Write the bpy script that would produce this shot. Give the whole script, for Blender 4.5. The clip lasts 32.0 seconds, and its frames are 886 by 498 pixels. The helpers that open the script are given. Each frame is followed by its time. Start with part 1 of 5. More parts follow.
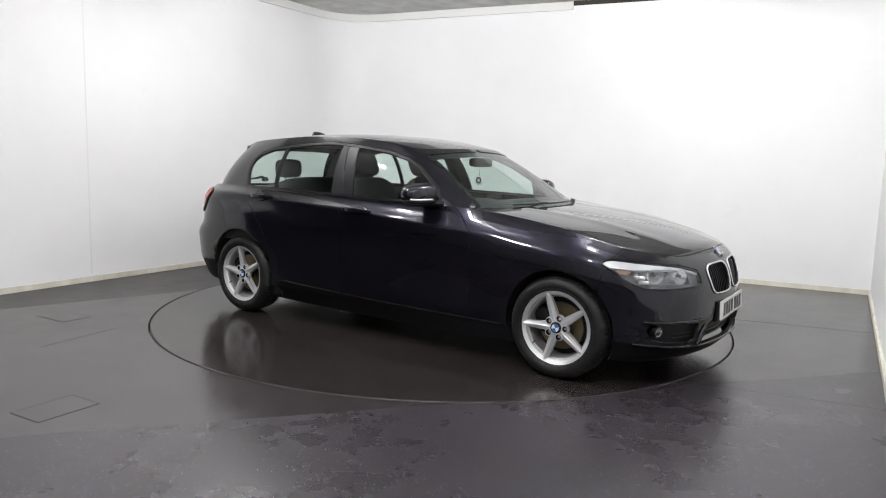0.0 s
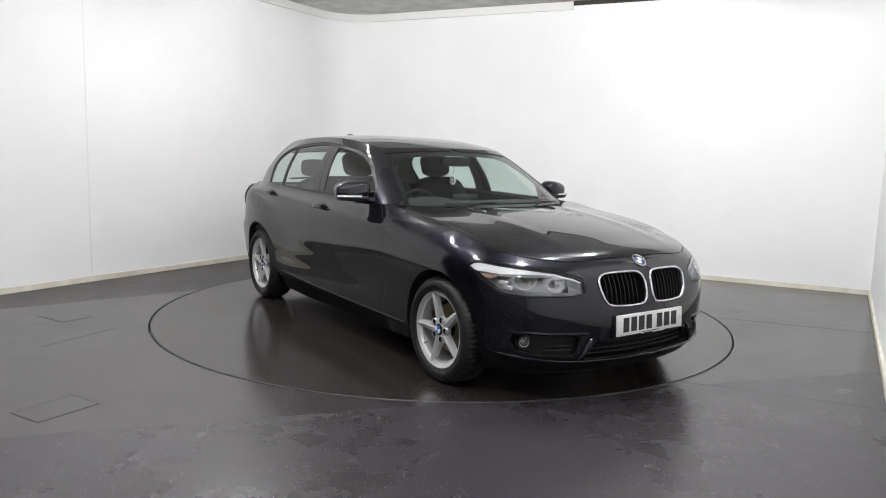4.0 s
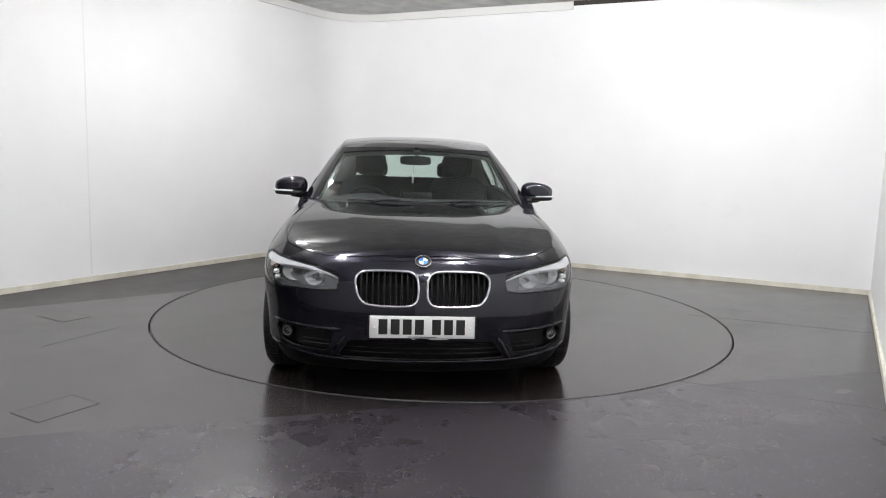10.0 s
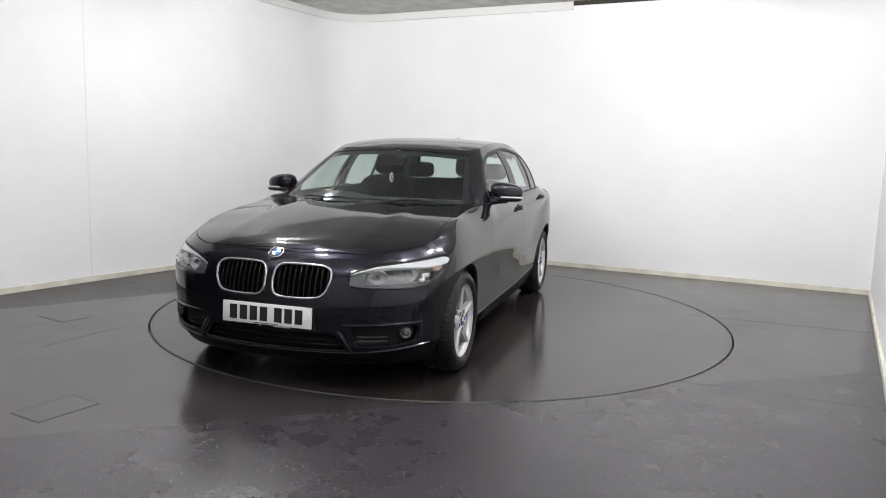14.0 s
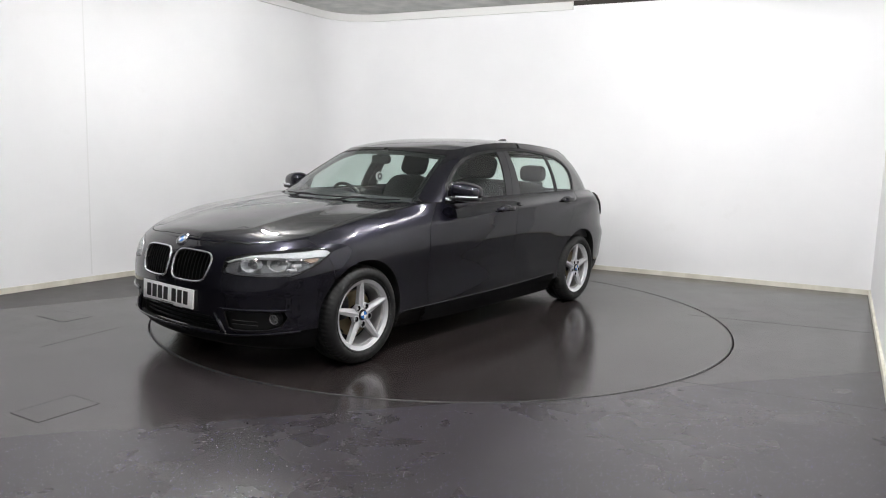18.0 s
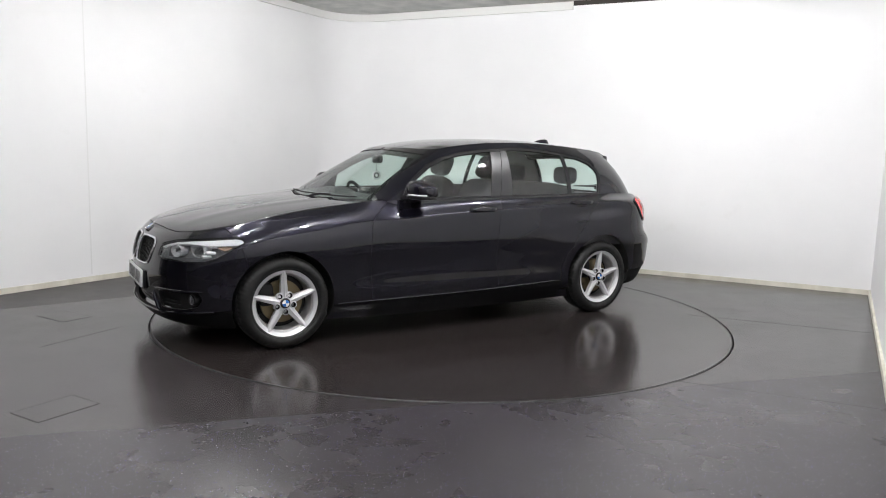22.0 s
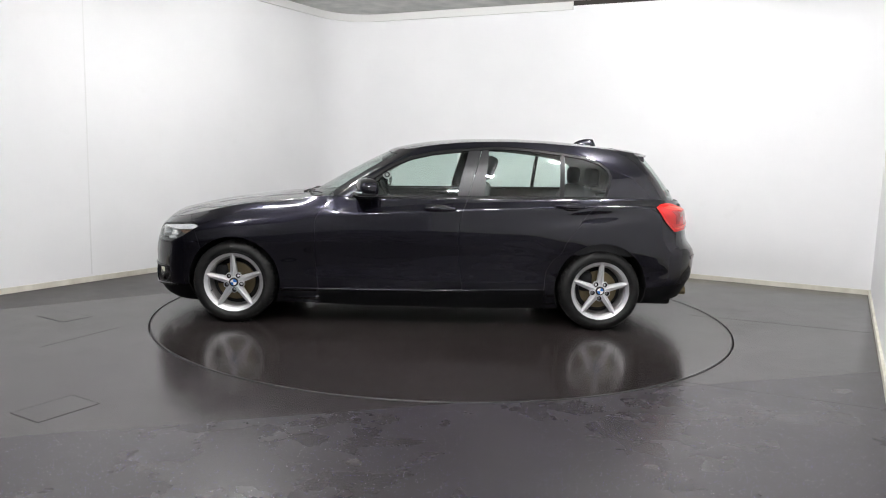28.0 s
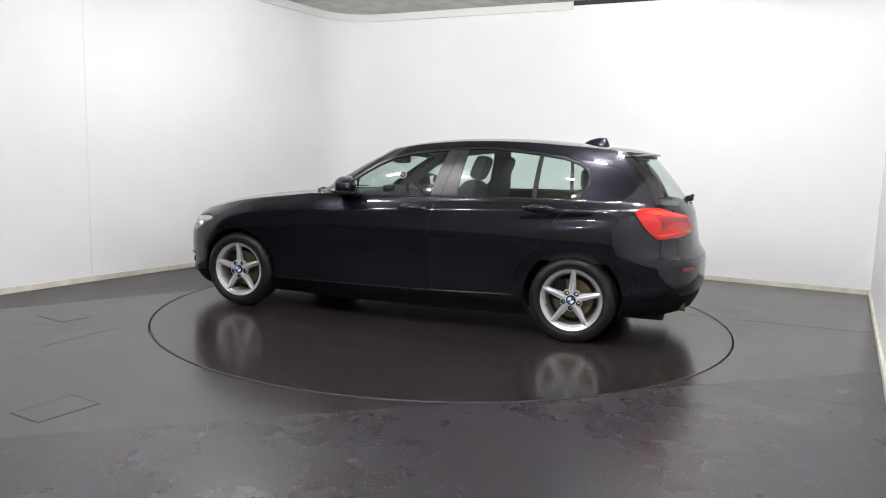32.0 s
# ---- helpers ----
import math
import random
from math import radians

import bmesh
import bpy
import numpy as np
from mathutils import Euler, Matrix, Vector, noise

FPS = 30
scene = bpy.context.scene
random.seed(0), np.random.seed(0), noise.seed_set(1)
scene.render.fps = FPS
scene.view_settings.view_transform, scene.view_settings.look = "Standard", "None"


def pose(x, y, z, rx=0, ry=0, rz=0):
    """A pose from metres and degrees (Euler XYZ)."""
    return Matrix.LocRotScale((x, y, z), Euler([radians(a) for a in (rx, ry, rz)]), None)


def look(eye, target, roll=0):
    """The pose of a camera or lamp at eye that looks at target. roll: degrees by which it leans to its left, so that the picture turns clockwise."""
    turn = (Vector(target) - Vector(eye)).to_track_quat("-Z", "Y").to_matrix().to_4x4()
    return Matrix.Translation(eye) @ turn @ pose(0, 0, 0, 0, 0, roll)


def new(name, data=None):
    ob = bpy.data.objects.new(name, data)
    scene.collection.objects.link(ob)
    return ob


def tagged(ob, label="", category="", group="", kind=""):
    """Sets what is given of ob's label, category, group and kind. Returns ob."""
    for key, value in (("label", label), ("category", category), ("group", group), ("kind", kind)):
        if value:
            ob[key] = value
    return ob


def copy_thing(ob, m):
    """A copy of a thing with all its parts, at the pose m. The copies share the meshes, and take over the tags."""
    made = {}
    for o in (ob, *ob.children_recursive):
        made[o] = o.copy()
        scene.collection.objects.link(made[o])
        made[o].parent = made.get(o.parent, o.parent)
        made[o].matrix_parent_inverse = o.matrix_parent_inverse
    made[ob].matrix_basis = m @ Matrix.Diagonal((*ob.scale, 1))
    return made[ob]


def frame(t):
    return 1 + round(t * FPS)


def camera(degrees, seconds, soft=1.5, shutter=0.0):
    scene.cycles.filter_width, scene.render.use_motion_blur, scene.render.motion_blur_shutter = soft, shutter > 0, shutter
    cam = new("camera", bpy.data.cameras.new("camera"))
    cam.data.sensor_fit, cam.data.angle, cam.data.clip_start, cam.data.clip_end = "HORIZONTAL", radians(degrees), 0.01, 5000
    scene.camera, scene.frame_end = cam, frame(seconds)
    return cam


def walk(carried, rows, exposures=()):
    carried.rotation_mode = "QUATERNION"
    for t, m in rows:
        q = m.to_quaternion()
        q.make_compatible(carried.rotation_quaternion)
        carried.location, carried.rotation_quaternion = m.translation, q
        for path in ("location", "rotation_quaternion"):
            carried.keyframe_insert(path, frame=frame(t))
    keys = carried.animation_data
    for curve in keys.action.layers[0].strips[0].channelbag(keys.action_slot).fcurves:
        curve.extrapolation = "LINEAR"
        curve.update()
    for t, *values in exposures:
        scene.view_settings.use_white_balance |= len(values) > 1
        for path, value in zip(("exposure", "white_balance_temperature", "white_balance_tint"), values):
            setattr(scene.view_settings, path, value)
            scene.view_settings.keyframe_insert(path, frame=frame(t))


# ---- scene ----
# The origin is the middle of the turntable; the camera stands still on a wall bracket.
cam = camera(63.38, 32.0, soft=1.0)
EYE = Vector((-0.0041, -5.7898, 1.2668))
TILT = radians(7.5187)
VIEW = look(EYE, EYE + Vector((0, math.cos(TILT), -math.sin(TILT))), 1.6495)
walk(cam, [(0, VIEW), (32, VIEW)])

# ---- light ----
scene.view_settings.exposure = 0.0
world = bpy.data.worlds.new("world")
scene.world = world
world.use_nodes = True
world.node_tree.nodes["Background"].inputs[0].default_value = (0.5, 0.5, 0.5, 1)
world.node_tree.nodes["Background"].inputs[1].default_value = 0.02


# ---- materials ----
def material(name, colour=(0.5, 0.5, 0.5), rough=0.5, metal=0.0, coat=0.0, ior=1.5, emit=0.0):
    m = bpy.data.materials.new(name)
    m.use_nodes = True
    b = m.node_tree.nodes["Principled BSDF"]
    b.inputs["Base Color"].default_value = (*colour, 1)
    b.inputs["Roughness"].default_value = rough
    b.inputs["Metallic"].default_value = metal
    b.inputs["Coat Weight"].default_value = coat
    b.inputs["Coat Roughness"].default_value = 0.03
    b.inputs["IOR"].default_value = ior
    if emit:
        b.inputs["Emission Color"].default_value = (*colour, 1)
        b.inputs["Emission Strength"].default_value = emit
    return m


def node(m, kind, **values):
    n = m.node_tree.nodes.new(kind)
    for key, value in values.items():
        n.inputs[key].default_value = value
    return n


def join(m, a, out, b, into):
    m.node_tree.links.new(a.outputs[out], b.inputs[into])


def noise_tex(m, scale, detail=3.0, rough=0.5, stretch=None):
    c = node(m, "ShaderNodeTexCoord")
    n = node(m, "ShaderNodeTexNoise", Scale=scale, Detail=detail, Roughness=rough)
    if stretch:
        mp = node(m, "ShaderNodeMapping", Scale=stretch)
        join(m, c, "Object", mp, "Vector")
        join(m, mp, 0, n, "Vector")
    else:
        join(m, c, "Object", n, "Vector")
    return n


def ramp(m, source, stops):
    r = node(m, "ShaderNodeValToRGB")
    e = r.color_ramp.elements
    while len(e) < len(stops):
        e.new(0.5)
    for k, (p, v) in zip(e, stops):
        k.position = p
        k.color = (v, v, v, 1) if isinstance(v, (int, float)) else (*v, 1)
    join(m, source, 0, r, "Fac")
    return r


def vary(m, scale, low, high, into="Base Color", detail=4.0, stretch=None, at=(0.35, 0.65)):
    """Noise between two values on an input of the surface."""
    b = m.node_tree.nodes["Principled BSDF"]
    r = ramp(m, noise_tex(m, scale, detail, 0.55, stretch), [(at[0], low), (at[1], high)])
    join(m, r, 0, b, into)
    return r


def relief(m, scale, strength, distance=0.01, detail=3.0):
    b = m.node_tree.nodes["Principled BSDF"]
    k = node(m, "ShaderNodeBump", Strength=strength, Distance=distance)
    join(m, noise_tex(m, scale, detail), 0, k, "Height")
    join(m, k, 0, b, "Normal")


def mixed(m, fac, a, b):
    """Colour a to b by fac (a node with a value at its first output)."""
    x = node(m, "ShaderNodeMix")
    x.data_type = "RGBA"
    for value, at in ((a, 6), (b, 7)):
        if isinstance(value, tuple):
            x.inputs[at].default_value = (*value, 1)
        else:
            m.node_tree.links.new(value, x.inputs[at])
    m.node_tree.links.new(fac, x.inputs[0])
    return x.outputs[2]


def floor_material(name, gloss, grain, tone, puddles=0.0):
    """Dark safety vinyl: fine sparkling grains, worn and damp in patches."""
    m = material(name, (0.05, 0.05, 0.05), 0.3, ior=1.5)
    t, b = m.node_tree, m.node_tree.nodes["Principled BSDF"]
    big = ramp(m, noise_tex(m, 0.8, 4, 0.55), [(0.30, 0.0), (0.70, 1.0)])
    base = mixed(m, big.outputs[0], tuple(0.86 * v for v in tone), tuple(1.14 * v for v in tone))
    mottle = ramp(m, noise_tex(m, 7, 8, 0.70), [(0.30, 0.0), (0.80, 0.30)])
    base = mixed(m, mottle.outputs[0], base, tuple(0.50 * v for v in tone))
    spots = ramp(m, noise_tex(m, 26, 4, 0.6), [(0.66, 0.0), (0.78, 0.30)])
    base = mixed(m, spots.outputs[0], base, tuple(0.45 * v for v in tone))
    scuff = ramp(m, noise_tex(m, 2.2, 5, 0.7, (1.0, 5.0, 1.0)), [(0.55, 0.0), (0.85, 0.16)])
    base = mixed(m, scuff.outputs[0], base, tuple(1.7 * v for v in tone))
    c = node(m, "ShaderNodeTexCoord")
    v = node(m, "ShaderNodeTexVoronoi", Scale=120.0, Randomness=1.0)
    join(m, c, "Object", v, "Vector")
    dot = ramp(m, v, [(0.13, grain), (0.25, 0.0)])
    pick = node(m, "ShaderNodeSeparateColor")
    join(m, v, "Color", pick, 0)
    some = node(m, "ShaderNodeMath")
    some.operation = "GREATER_THAN"
    join(m, pick, 0, some, 0)
    some.inputs[1].default_value = 0.76
    both = node(m, "ShaderNodeMath")
    both.operation = "MULTIPLY"
    join(m, dot, 0, both, 0)
    join(m, some, 0, both, 1)
    shine = node(m, "ShaderNodeMath")
    shine.operation = "POWER"
    shine.inputs[1].default_value = 2.2
    join(m, pick, 1, shine, 0)
    tint = mixed(m, shine.outputs[0], (0.13, 0.10, 0.48), (0.95, 0.90, 0.93))
    base = mixed(m, both.outputs[0], base, tint)
    t.links.new(base, b.inputs["Base Color"])
    wet = ramp(m, noise_tex(m, 0.7, 4, 0.6), [(0.30, gloss[0]), (0.70, gloss[1])])
    streak = ramp(m, noise_tex(m, 5.0, 5, 0.6), [(0.30, 0.0), (0.75, 0.05)])
    puddle = ramp(m, noise_tex(m, 2.3, 6, 0.62), [(0.54, 0.0), (0.74, -puddles)])
    add = node(m, "ShaderNodeMath")
    add.operation = "ADD"
    join(m, wet, 0, add, 0)
    join(m, streak, 0, add, 1)
    dry = node(m, "ShaderNodeMath")
    dry.operation = "ADD"
    join(m, add, 0, dry, 0)
    join(m, puddle, 0, dry, 1)
    join(m, dry, 0, b, "Roughness")
    k = node(m, "ShaderNodeBump", Strength=0.06, Distance=0.002)
    join(m, noise_tex(m, 120, 2), 0, k, "Height")
    join(m, k, 0, b, "Normal")
    return m


M_FLOOR = floor_material("worn_floor_vinyl", (0.14, 0.24), 0.10, (0.036, 0.031, 0.032), 0.015)
M_FRONT = floor_material("grained_floor_vinyl", (0.23, 0.30), 1.0, (0.031, 0.027, 0.030), 0.0)
M_MATT = floor_material("matt_floor_vinyl", (0.32, 0.42), 0.05, (0.030, 0.026, 0.027))
M_DISC = floor_material("disc_vinyl", (0.11, 0.19), 0.05, (0.024, 0.0195, 0.0190), 0.08)
M_WALL = material("white_wall_paint", (0.86, 0.86, 0.86), 0.75)
vary(M_WALL, 1.3, (0.845, 0.845, 0.85), (0.875, 0.875, 0.878))
relief(M_WALL, 220, 0.08, 0.002)
wall_base = M_WALL.node_tree.nodes["Principled BSDF"].inputs["Base Color"]
smudge = ramp(M_WALL, noise_tex(M_WALL, 3.2, 7, 0.62), [(0.66, 0.0), (0.76, 0.12)])
M_WALL.node_tree.links.new(mixed(M_WALL, smudge.outputs[0], wall_base.links[0].from_socket, (0.62, 0.60, 0.57)), wall_base)
# unseen workshop walls: the missing light is put into these dark colours
M_DARKWALL = material("unlit_wall_tone", (0.34, 0.34, 0.35), 0.8)
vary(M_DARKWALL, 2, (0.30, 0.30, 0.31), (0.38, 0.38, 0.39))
M_BAYWALL = material("unlit_bay_tone", (0.12, 0.12, 0.125), 0.8)
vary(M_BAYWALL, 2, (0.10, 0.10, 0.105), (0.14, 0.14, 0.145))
M_CEIL = material("grey_ceiling_paint", (0.6, 0.6, 0.58), 0.85)
vary(M_CEIL, 4, (0.52, 0.53, 0.51), (0.68, 0.68, 0.65))
relief(M_CEIL, 40, 0.15, 0.01)
M_BOARD = material("cream_skirting_paint", (0.72, 0.69, 0.60), 0.55)
vary(M_BOARD, 6, (0.62, 0.59, 0.50), (0.78, 0.75, 0.66), stretch=(1, 1, 0.3))
M_TRIM = material("white_plastic_strip", (0.78, 0.78, 0.76), 0.5)
M_GAP = material("gap_shade_tone", (0.045, 0.040, 0.036), 0.9)
M_SEAM = material("dark_seam", (0.004, 0.004, 0.004), 0.7)
M_RING = material("table_edge_metal", (0.10, 0.10, 0.10), 0.35, 0.7)
M_JOINT = material("worn_joint", (0.018, 0.016, 0.016), 0.5)
M_LAMP = material("lamp_diffuser", (0.995, 0.988, 0.996), 0.5, emit=500.0)
M_LAMPCASE = material("lamp_case", (0.8, 0.8, 0.8), 0.5)


# ---- mesh helpers ----
def mesh(name, verts, faces, mat, smooth=False, sharp=None):
    me = bpy.data.meshes.new(name)
    me.from_pydata([tuple(v) for v in verts], [], faces)
    me.materials.append(mat)
    if smooth:
        me.shade_smooth()
        if sharp:
            me.set_sharp_from_angle(angle=radians(sharp))
    me.update()
    return me


def part(name, bm, mat, parent=None, label="", sharp=35, m=None):
    """Links a bmesh (or a mesh) as one object under a thing or part."""
    if isinstance(bm, bmesh.types.BMesh):
        me = bpy.data.meshes.new(name)
        bm.normal_update()
        bm.to_mesh(me)
        bm.free()
        me.materials.append(mat)
        me.shade_smooth()
        me.set_sharp_from_angle(angle=radians(sharp))
    else:
        me = bm
    ob = new(name, me)
    if parent:
        ob.parent = parent
    if m is not None:
        ob.matrix_basis = m
    if label:
        ob["label"] = label
    return ob


def box(bm, x0, x1, y0, y1, z0, z1, bevel=0.0, m=None):
    r = bmesh.ops.create_cube(bm, size=1.0, matrix=Matrix.LocRotScale(((x0 + x1) / 2, (y0 + y1) / 2, (z0 + z1) / 2), None, (x1 - x0, y1 - y0, z1 - z0)))
    vs = r["verts"]
    if bevel:
        es = list({e for v in vs for e in v.link_edges})
        r2 = bmesh.ops.bevel(bm, geom=es, offset=bevel, segments=2, affect="EDGES", profile=0.5)
        vs = [v for v in r2["verts"] if v.is_valid] + [v for v in vs if v.is_valid]
        vs = list(set(vs))
    if m is not None:
        bmesh.ops.transform(bm, matrix=m, verts=vs)
    return vs


def prism(points, z0, z1):
    """An upright prism over a plan polygon."""
    bm = bmesh.new()
    lo = [bm.verts.new((x, y, z0)) for x, y in points]
    hi = [bm.verts.new((x, y, z1)) for x, y in points]
    n = len(points)
    bm.faces.new(lo[::-1])
    bm.faces.new(hi)
    for i in range(n):
        j = (i + 1) % n
        bm.faces.new((lo[i], lo[j], hi[j], hi[i]))
    bmesh.ops.recalc_face_normals(bm, faces=bm.faces)
    return bm


def lathe(profile, steps=48, axis="Y", closed=False):
    """Turns (radius, along) points about an axis."""
    bm = bmesh.new()
    rings = []
    for k in range(steps):
        a = 2 * math.pi * k / steps
        ring = []
        for r, h in profile:
            c, s = r * math.cos(a), r * math.sin(a)
            p = {"Y": (c, h, s), "Z": (c, s, h), "X": (h, c, s)}[axis]
            ring.append(bm.verts.new(p))
        rings.append(ring)
    n = len(profile)
    for k in range(steps):
        a, b = rings[k], rings[(k + 1) % steps]
        for i in range(n if closed else n - 1):
            j = (i + 1) % n
            bm.faces.new((a[i], a[j], b[j], b[i]))
    bmesh.ops.remove_doubles(bm, verts=bm.verts, dist=1e-5)
    bmesh.ops.recalc_face_normals(bm, faces=bm.faces)
    return bm


# ---- the room ----
TOP, CEIL = 2.93, 3.02
V2 = lambda x, y: Vector((x, y))
LEFT_DIR = V2(0.5165, 0.8563).normalized()
BACK_DIR = V2(0.9025, -0.4307).normalized()
RIGHT_DIR = V2(0.4846, 0.8747).normalized()
L0, B0, R0 = V2(-2.145, 2.643), V2(1.438, 2.581), V2(4.252, 1.238)


def meet(p, d, q, e):
    k = (q - p).cross(e) / d.cross(e)
    return p + d * k


CORNER = meet(L0, LEFT_DIR, B0, BACK_DIR)
ROUND = 0.55
ang = math.acos(max(-1, min(1, (-LEFT_DIR).dot(BACK_DIR))))
cut = ROUND / math.tan(ang / 2)
C_START, C_END = CORNER - LEFT_DIR * cut, CORNER + BACK_DIR * cut
mid_dir = (BACK_DIR - LEFT_DIR).normalized()
C_MID = CORNER + mid_dir * (ROUND / math.sin(ang / 2))
a0 = math.atan2(*(C_START - C_MID).yx)
a1 = math.atan2(*(C_END - C_MID).yx)
while a1 > a0:
    a1 -= 2 * math.pi
ARC = [C_MID + V2(math.cos(a0 + (a1 - a0) * k / 14), math.sin(a0 + (a1 - a0) * k / 14)) * ROUND for k in range(15)]
# the white left wall stops beside the table; past it an unseen workshop, its lack of light put into dark wall colours
LEFT_END, RIGHT_END = L0 - LEFT_DIR * 4.2, R0 - RIGHT_DIR * 8.6
OUT = V2(-LEFT_DIR.y, LEFT_DIR.x)
BAY_A = LEFT_END + OUT * 4.0
BAY_B = BAY_A - LEFT_DIR * 6.5


def slab(line, depth):
    """Plan polygon of a strip that follows a line, thick on its left (outer) side when depth > 0."""
    out = []
    for i, p in enumerate(line):
        d = (line[min(i + 1, len(line) - 1)] - line[max(i - 1, 0)]).normalized()
        out.append(p + V2(-d.y, d.x) * depth)
    return [tuple(p) for p in line] + [tuple(p) for p in out[::-1]]


WALLS = {
    "wall_left": [LEFT_END, C_START],
    "wall_corner": ARC,
    "wall_back": [C_END, R0],
    "wall_right": [R0, RIGHT_END],
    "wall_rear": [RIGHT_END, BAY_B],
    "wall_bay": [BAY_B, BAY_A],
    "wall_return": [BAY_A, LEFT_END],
}
# added out of view, dark so that the bodywork reflects little light
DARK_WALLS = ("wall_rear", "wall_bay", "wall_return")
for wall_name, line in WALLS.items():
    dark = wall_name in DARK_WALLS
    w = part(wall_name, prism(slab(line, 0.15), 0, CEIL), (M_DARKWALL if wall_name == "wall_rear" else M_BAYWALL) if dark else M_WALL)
    tagged(w, "unseen workshop wall, coloured dark to stand for lack of light" if dark else "plain matt white painted studio wall", "wall", kind="structure")
for wall_name in ("wall_left", "wall_corner", "wall_back", "wall_right"):
    b = part("baseboard", prism(slab(WALLS[wall_name], -0.018), 0.001, 0.050), M_BOARD)
    tagged(b, "scuffed cream painted skirting board at the foot of the wall", "skirting", kind="structure")
# the strip under the ceiling, which stops short on the back wall
STRIP_END = B0 - BACK_DIR * 0.05
strip_line = [LEFT_END] + ARC + [STRIP_END]
strip = part("trim_strip", prism(slab(strip_line, -0.03), TOP, CEIL - 0.008), M_TRIM)
tagged(strip, "white strip round the wall top, ending short of the corner", "trim", kind="structure")
lip = part("trim_lip", prism(slab(strip_line, -0.036), TOP - 0.006, TOP), M_TRIM)
tagged(lip, "thin white bead along the lower edge of the strip", "trim", kind="structure")
# no real opening here: a solid strip carries the gap's shade as dark colour
gap_strip = part("trim_gap_shade", prism(slab([STRIP_END, STRIP_END + BACK_DIR * 1.3], -0.012), CEIL - 0.05, CEIL), M_GAP)
tagged(gap_strip, "dark strip for the shade in the gap between wall top and ceiling", "gap", kind="structure")

outline = [BAY_B, BAY_A, LEFT_END, *ARC, R0, RIGHT_END]
centre = V2(-1.5, -3.0)
ceil_ob = part("ceiling", prism([tuple(p + (p - centre).normalized() * 0.12) for p in outline], CEIL, CEIL + 0.15), M_CEIL)
tagged(ceil_ob, "rough grey painted ceiling", "ceiling", kind="structure")

# floor with a round pit for the turntable
DISC_R, PIT_R = 2.225, 2.237


def floor_mesh():
    bm = bmesh.new()
    n = 128
    ring = [bm.verts.new((PIT_R * math.cos(2 * math.pi * k / n), PIT_R * math.sin(2 * math.pi * k / n), 0)) for k in range(n)]
    low = [bm.verts.new((v.co.x, v.co.y, -0.06)) for v in ring]
    far = [bm.verts.new((16 * math.cos(2 * math.pi * k / n), 16 * math.sin(2 * math.pi * k / n), 0)) for k in range(n)]
    for k in range(n):
        j = (k + 1) % n
        bm.faces.new((ring[k], far[k], far[j], ring[j]))
        bm.faces.new((low[k], ring[k], ring[j], low[j]))
    bm.faces.new(low)
    return bm


fl_bm = floor_mesh()
# three kinds of vinyl meet along straight joints: grained in front, worn round the table, matt along the walls
JOINTS = ((V2(-1.893, -2.832), V2(0.0, -2.262), 1), (V2(-3.364, -0.450), V2(-2.124, 0.570), 2))
for a, b, index in JOINTS:
    d = (b - a).normalized()
    bmesh.ops.bisect_plane(fl_bm, geom=fl_bm.verts[:] + fl_bm.edges[:] + fl_bm.faces[:], plane_co=(a.x, a.y, 0), plane_no=(-d.y, d.x, 0))
for f in fl_bm.faces:
    c = f.calc_center_median()
    for a, b, index in JOINTS:
        off = (b - a).normalized().cross(c.xy - a)
        if (index == 1 and off < 0) or (index == 2 and off > 0):
            f.material_index = index
fl = part("floor", fl_bm, M_FLOOR, sharp=20)
fl.data.materials.append(M_FRONT)
fl.data.materials.append(M_MATT)
tagged(fl, "damp dark grey vinyl floor with fine sparkling grains", "floor", kind="structure")

turntable = new("turntable")
tagged(turntable, "round dark grey motorised turntable set flush in the floor", "turntable")
disc_bm = lathe([(0, 0), (DISC_R - 0.010, 0), (DISC_R - 0.010, -0.05), (0, -0.05)], 160, "Z")
part("disc", disc_bm, M_DISC, turntable)
ring_bm = lathe([(DISC_R - 0.0095, -0.002), (DISC_R - 0.009, 0.0012), (DISC_R - 0.001, 0.0012), (DISC_R, 0.0), (DISC_R, -0.05), (DISC_R - 0.0095, -0.05)], 200, "Z", closed=True)
part("edge_ring", ring_bm, M_RING, turntable, "thin worn metal edge of the turntable")


# ceiling lamps: battens with round diffusers, out of view overhead
def ceiling_lamp(x, y, turn):
    lamp = new("ceiling_light")
    bm = bmesh.new()
    box(bm, -0.12, 0.12, -0.05, 0.05, -0.04, 0, 0.006)
    part("case", bm, M_LAMPCASE, lamp)
    bm = lathe([(0.0, -0.09), (0.036, -0.09), (0.040, -0.08), (0.040, 0.08), (0.036, 0.09), (0.0, 0.09)], 20, "X")
    part("diffuser", bm, M_LAMP, lamp, m=Matrix.Translation((0, 0, -0.085)))
    for end in (-0.102, 0.102):
        bm = bmesh.new()
        box(bm, end - 0.012, end + 0.012, -0.046, 0.046, -0.128, -0.038, 0.004)
        part("end_cap", bm, M_LAMPCASE, lamp)
    lamp.matrix_basis = pose(x, y, CEIL - 0.002, 0, 0, turn)
    tagged(lamp, "white ceiling batten light with a glowing round diffuser", "ceiling light", "ceiling lights")
    return lamp


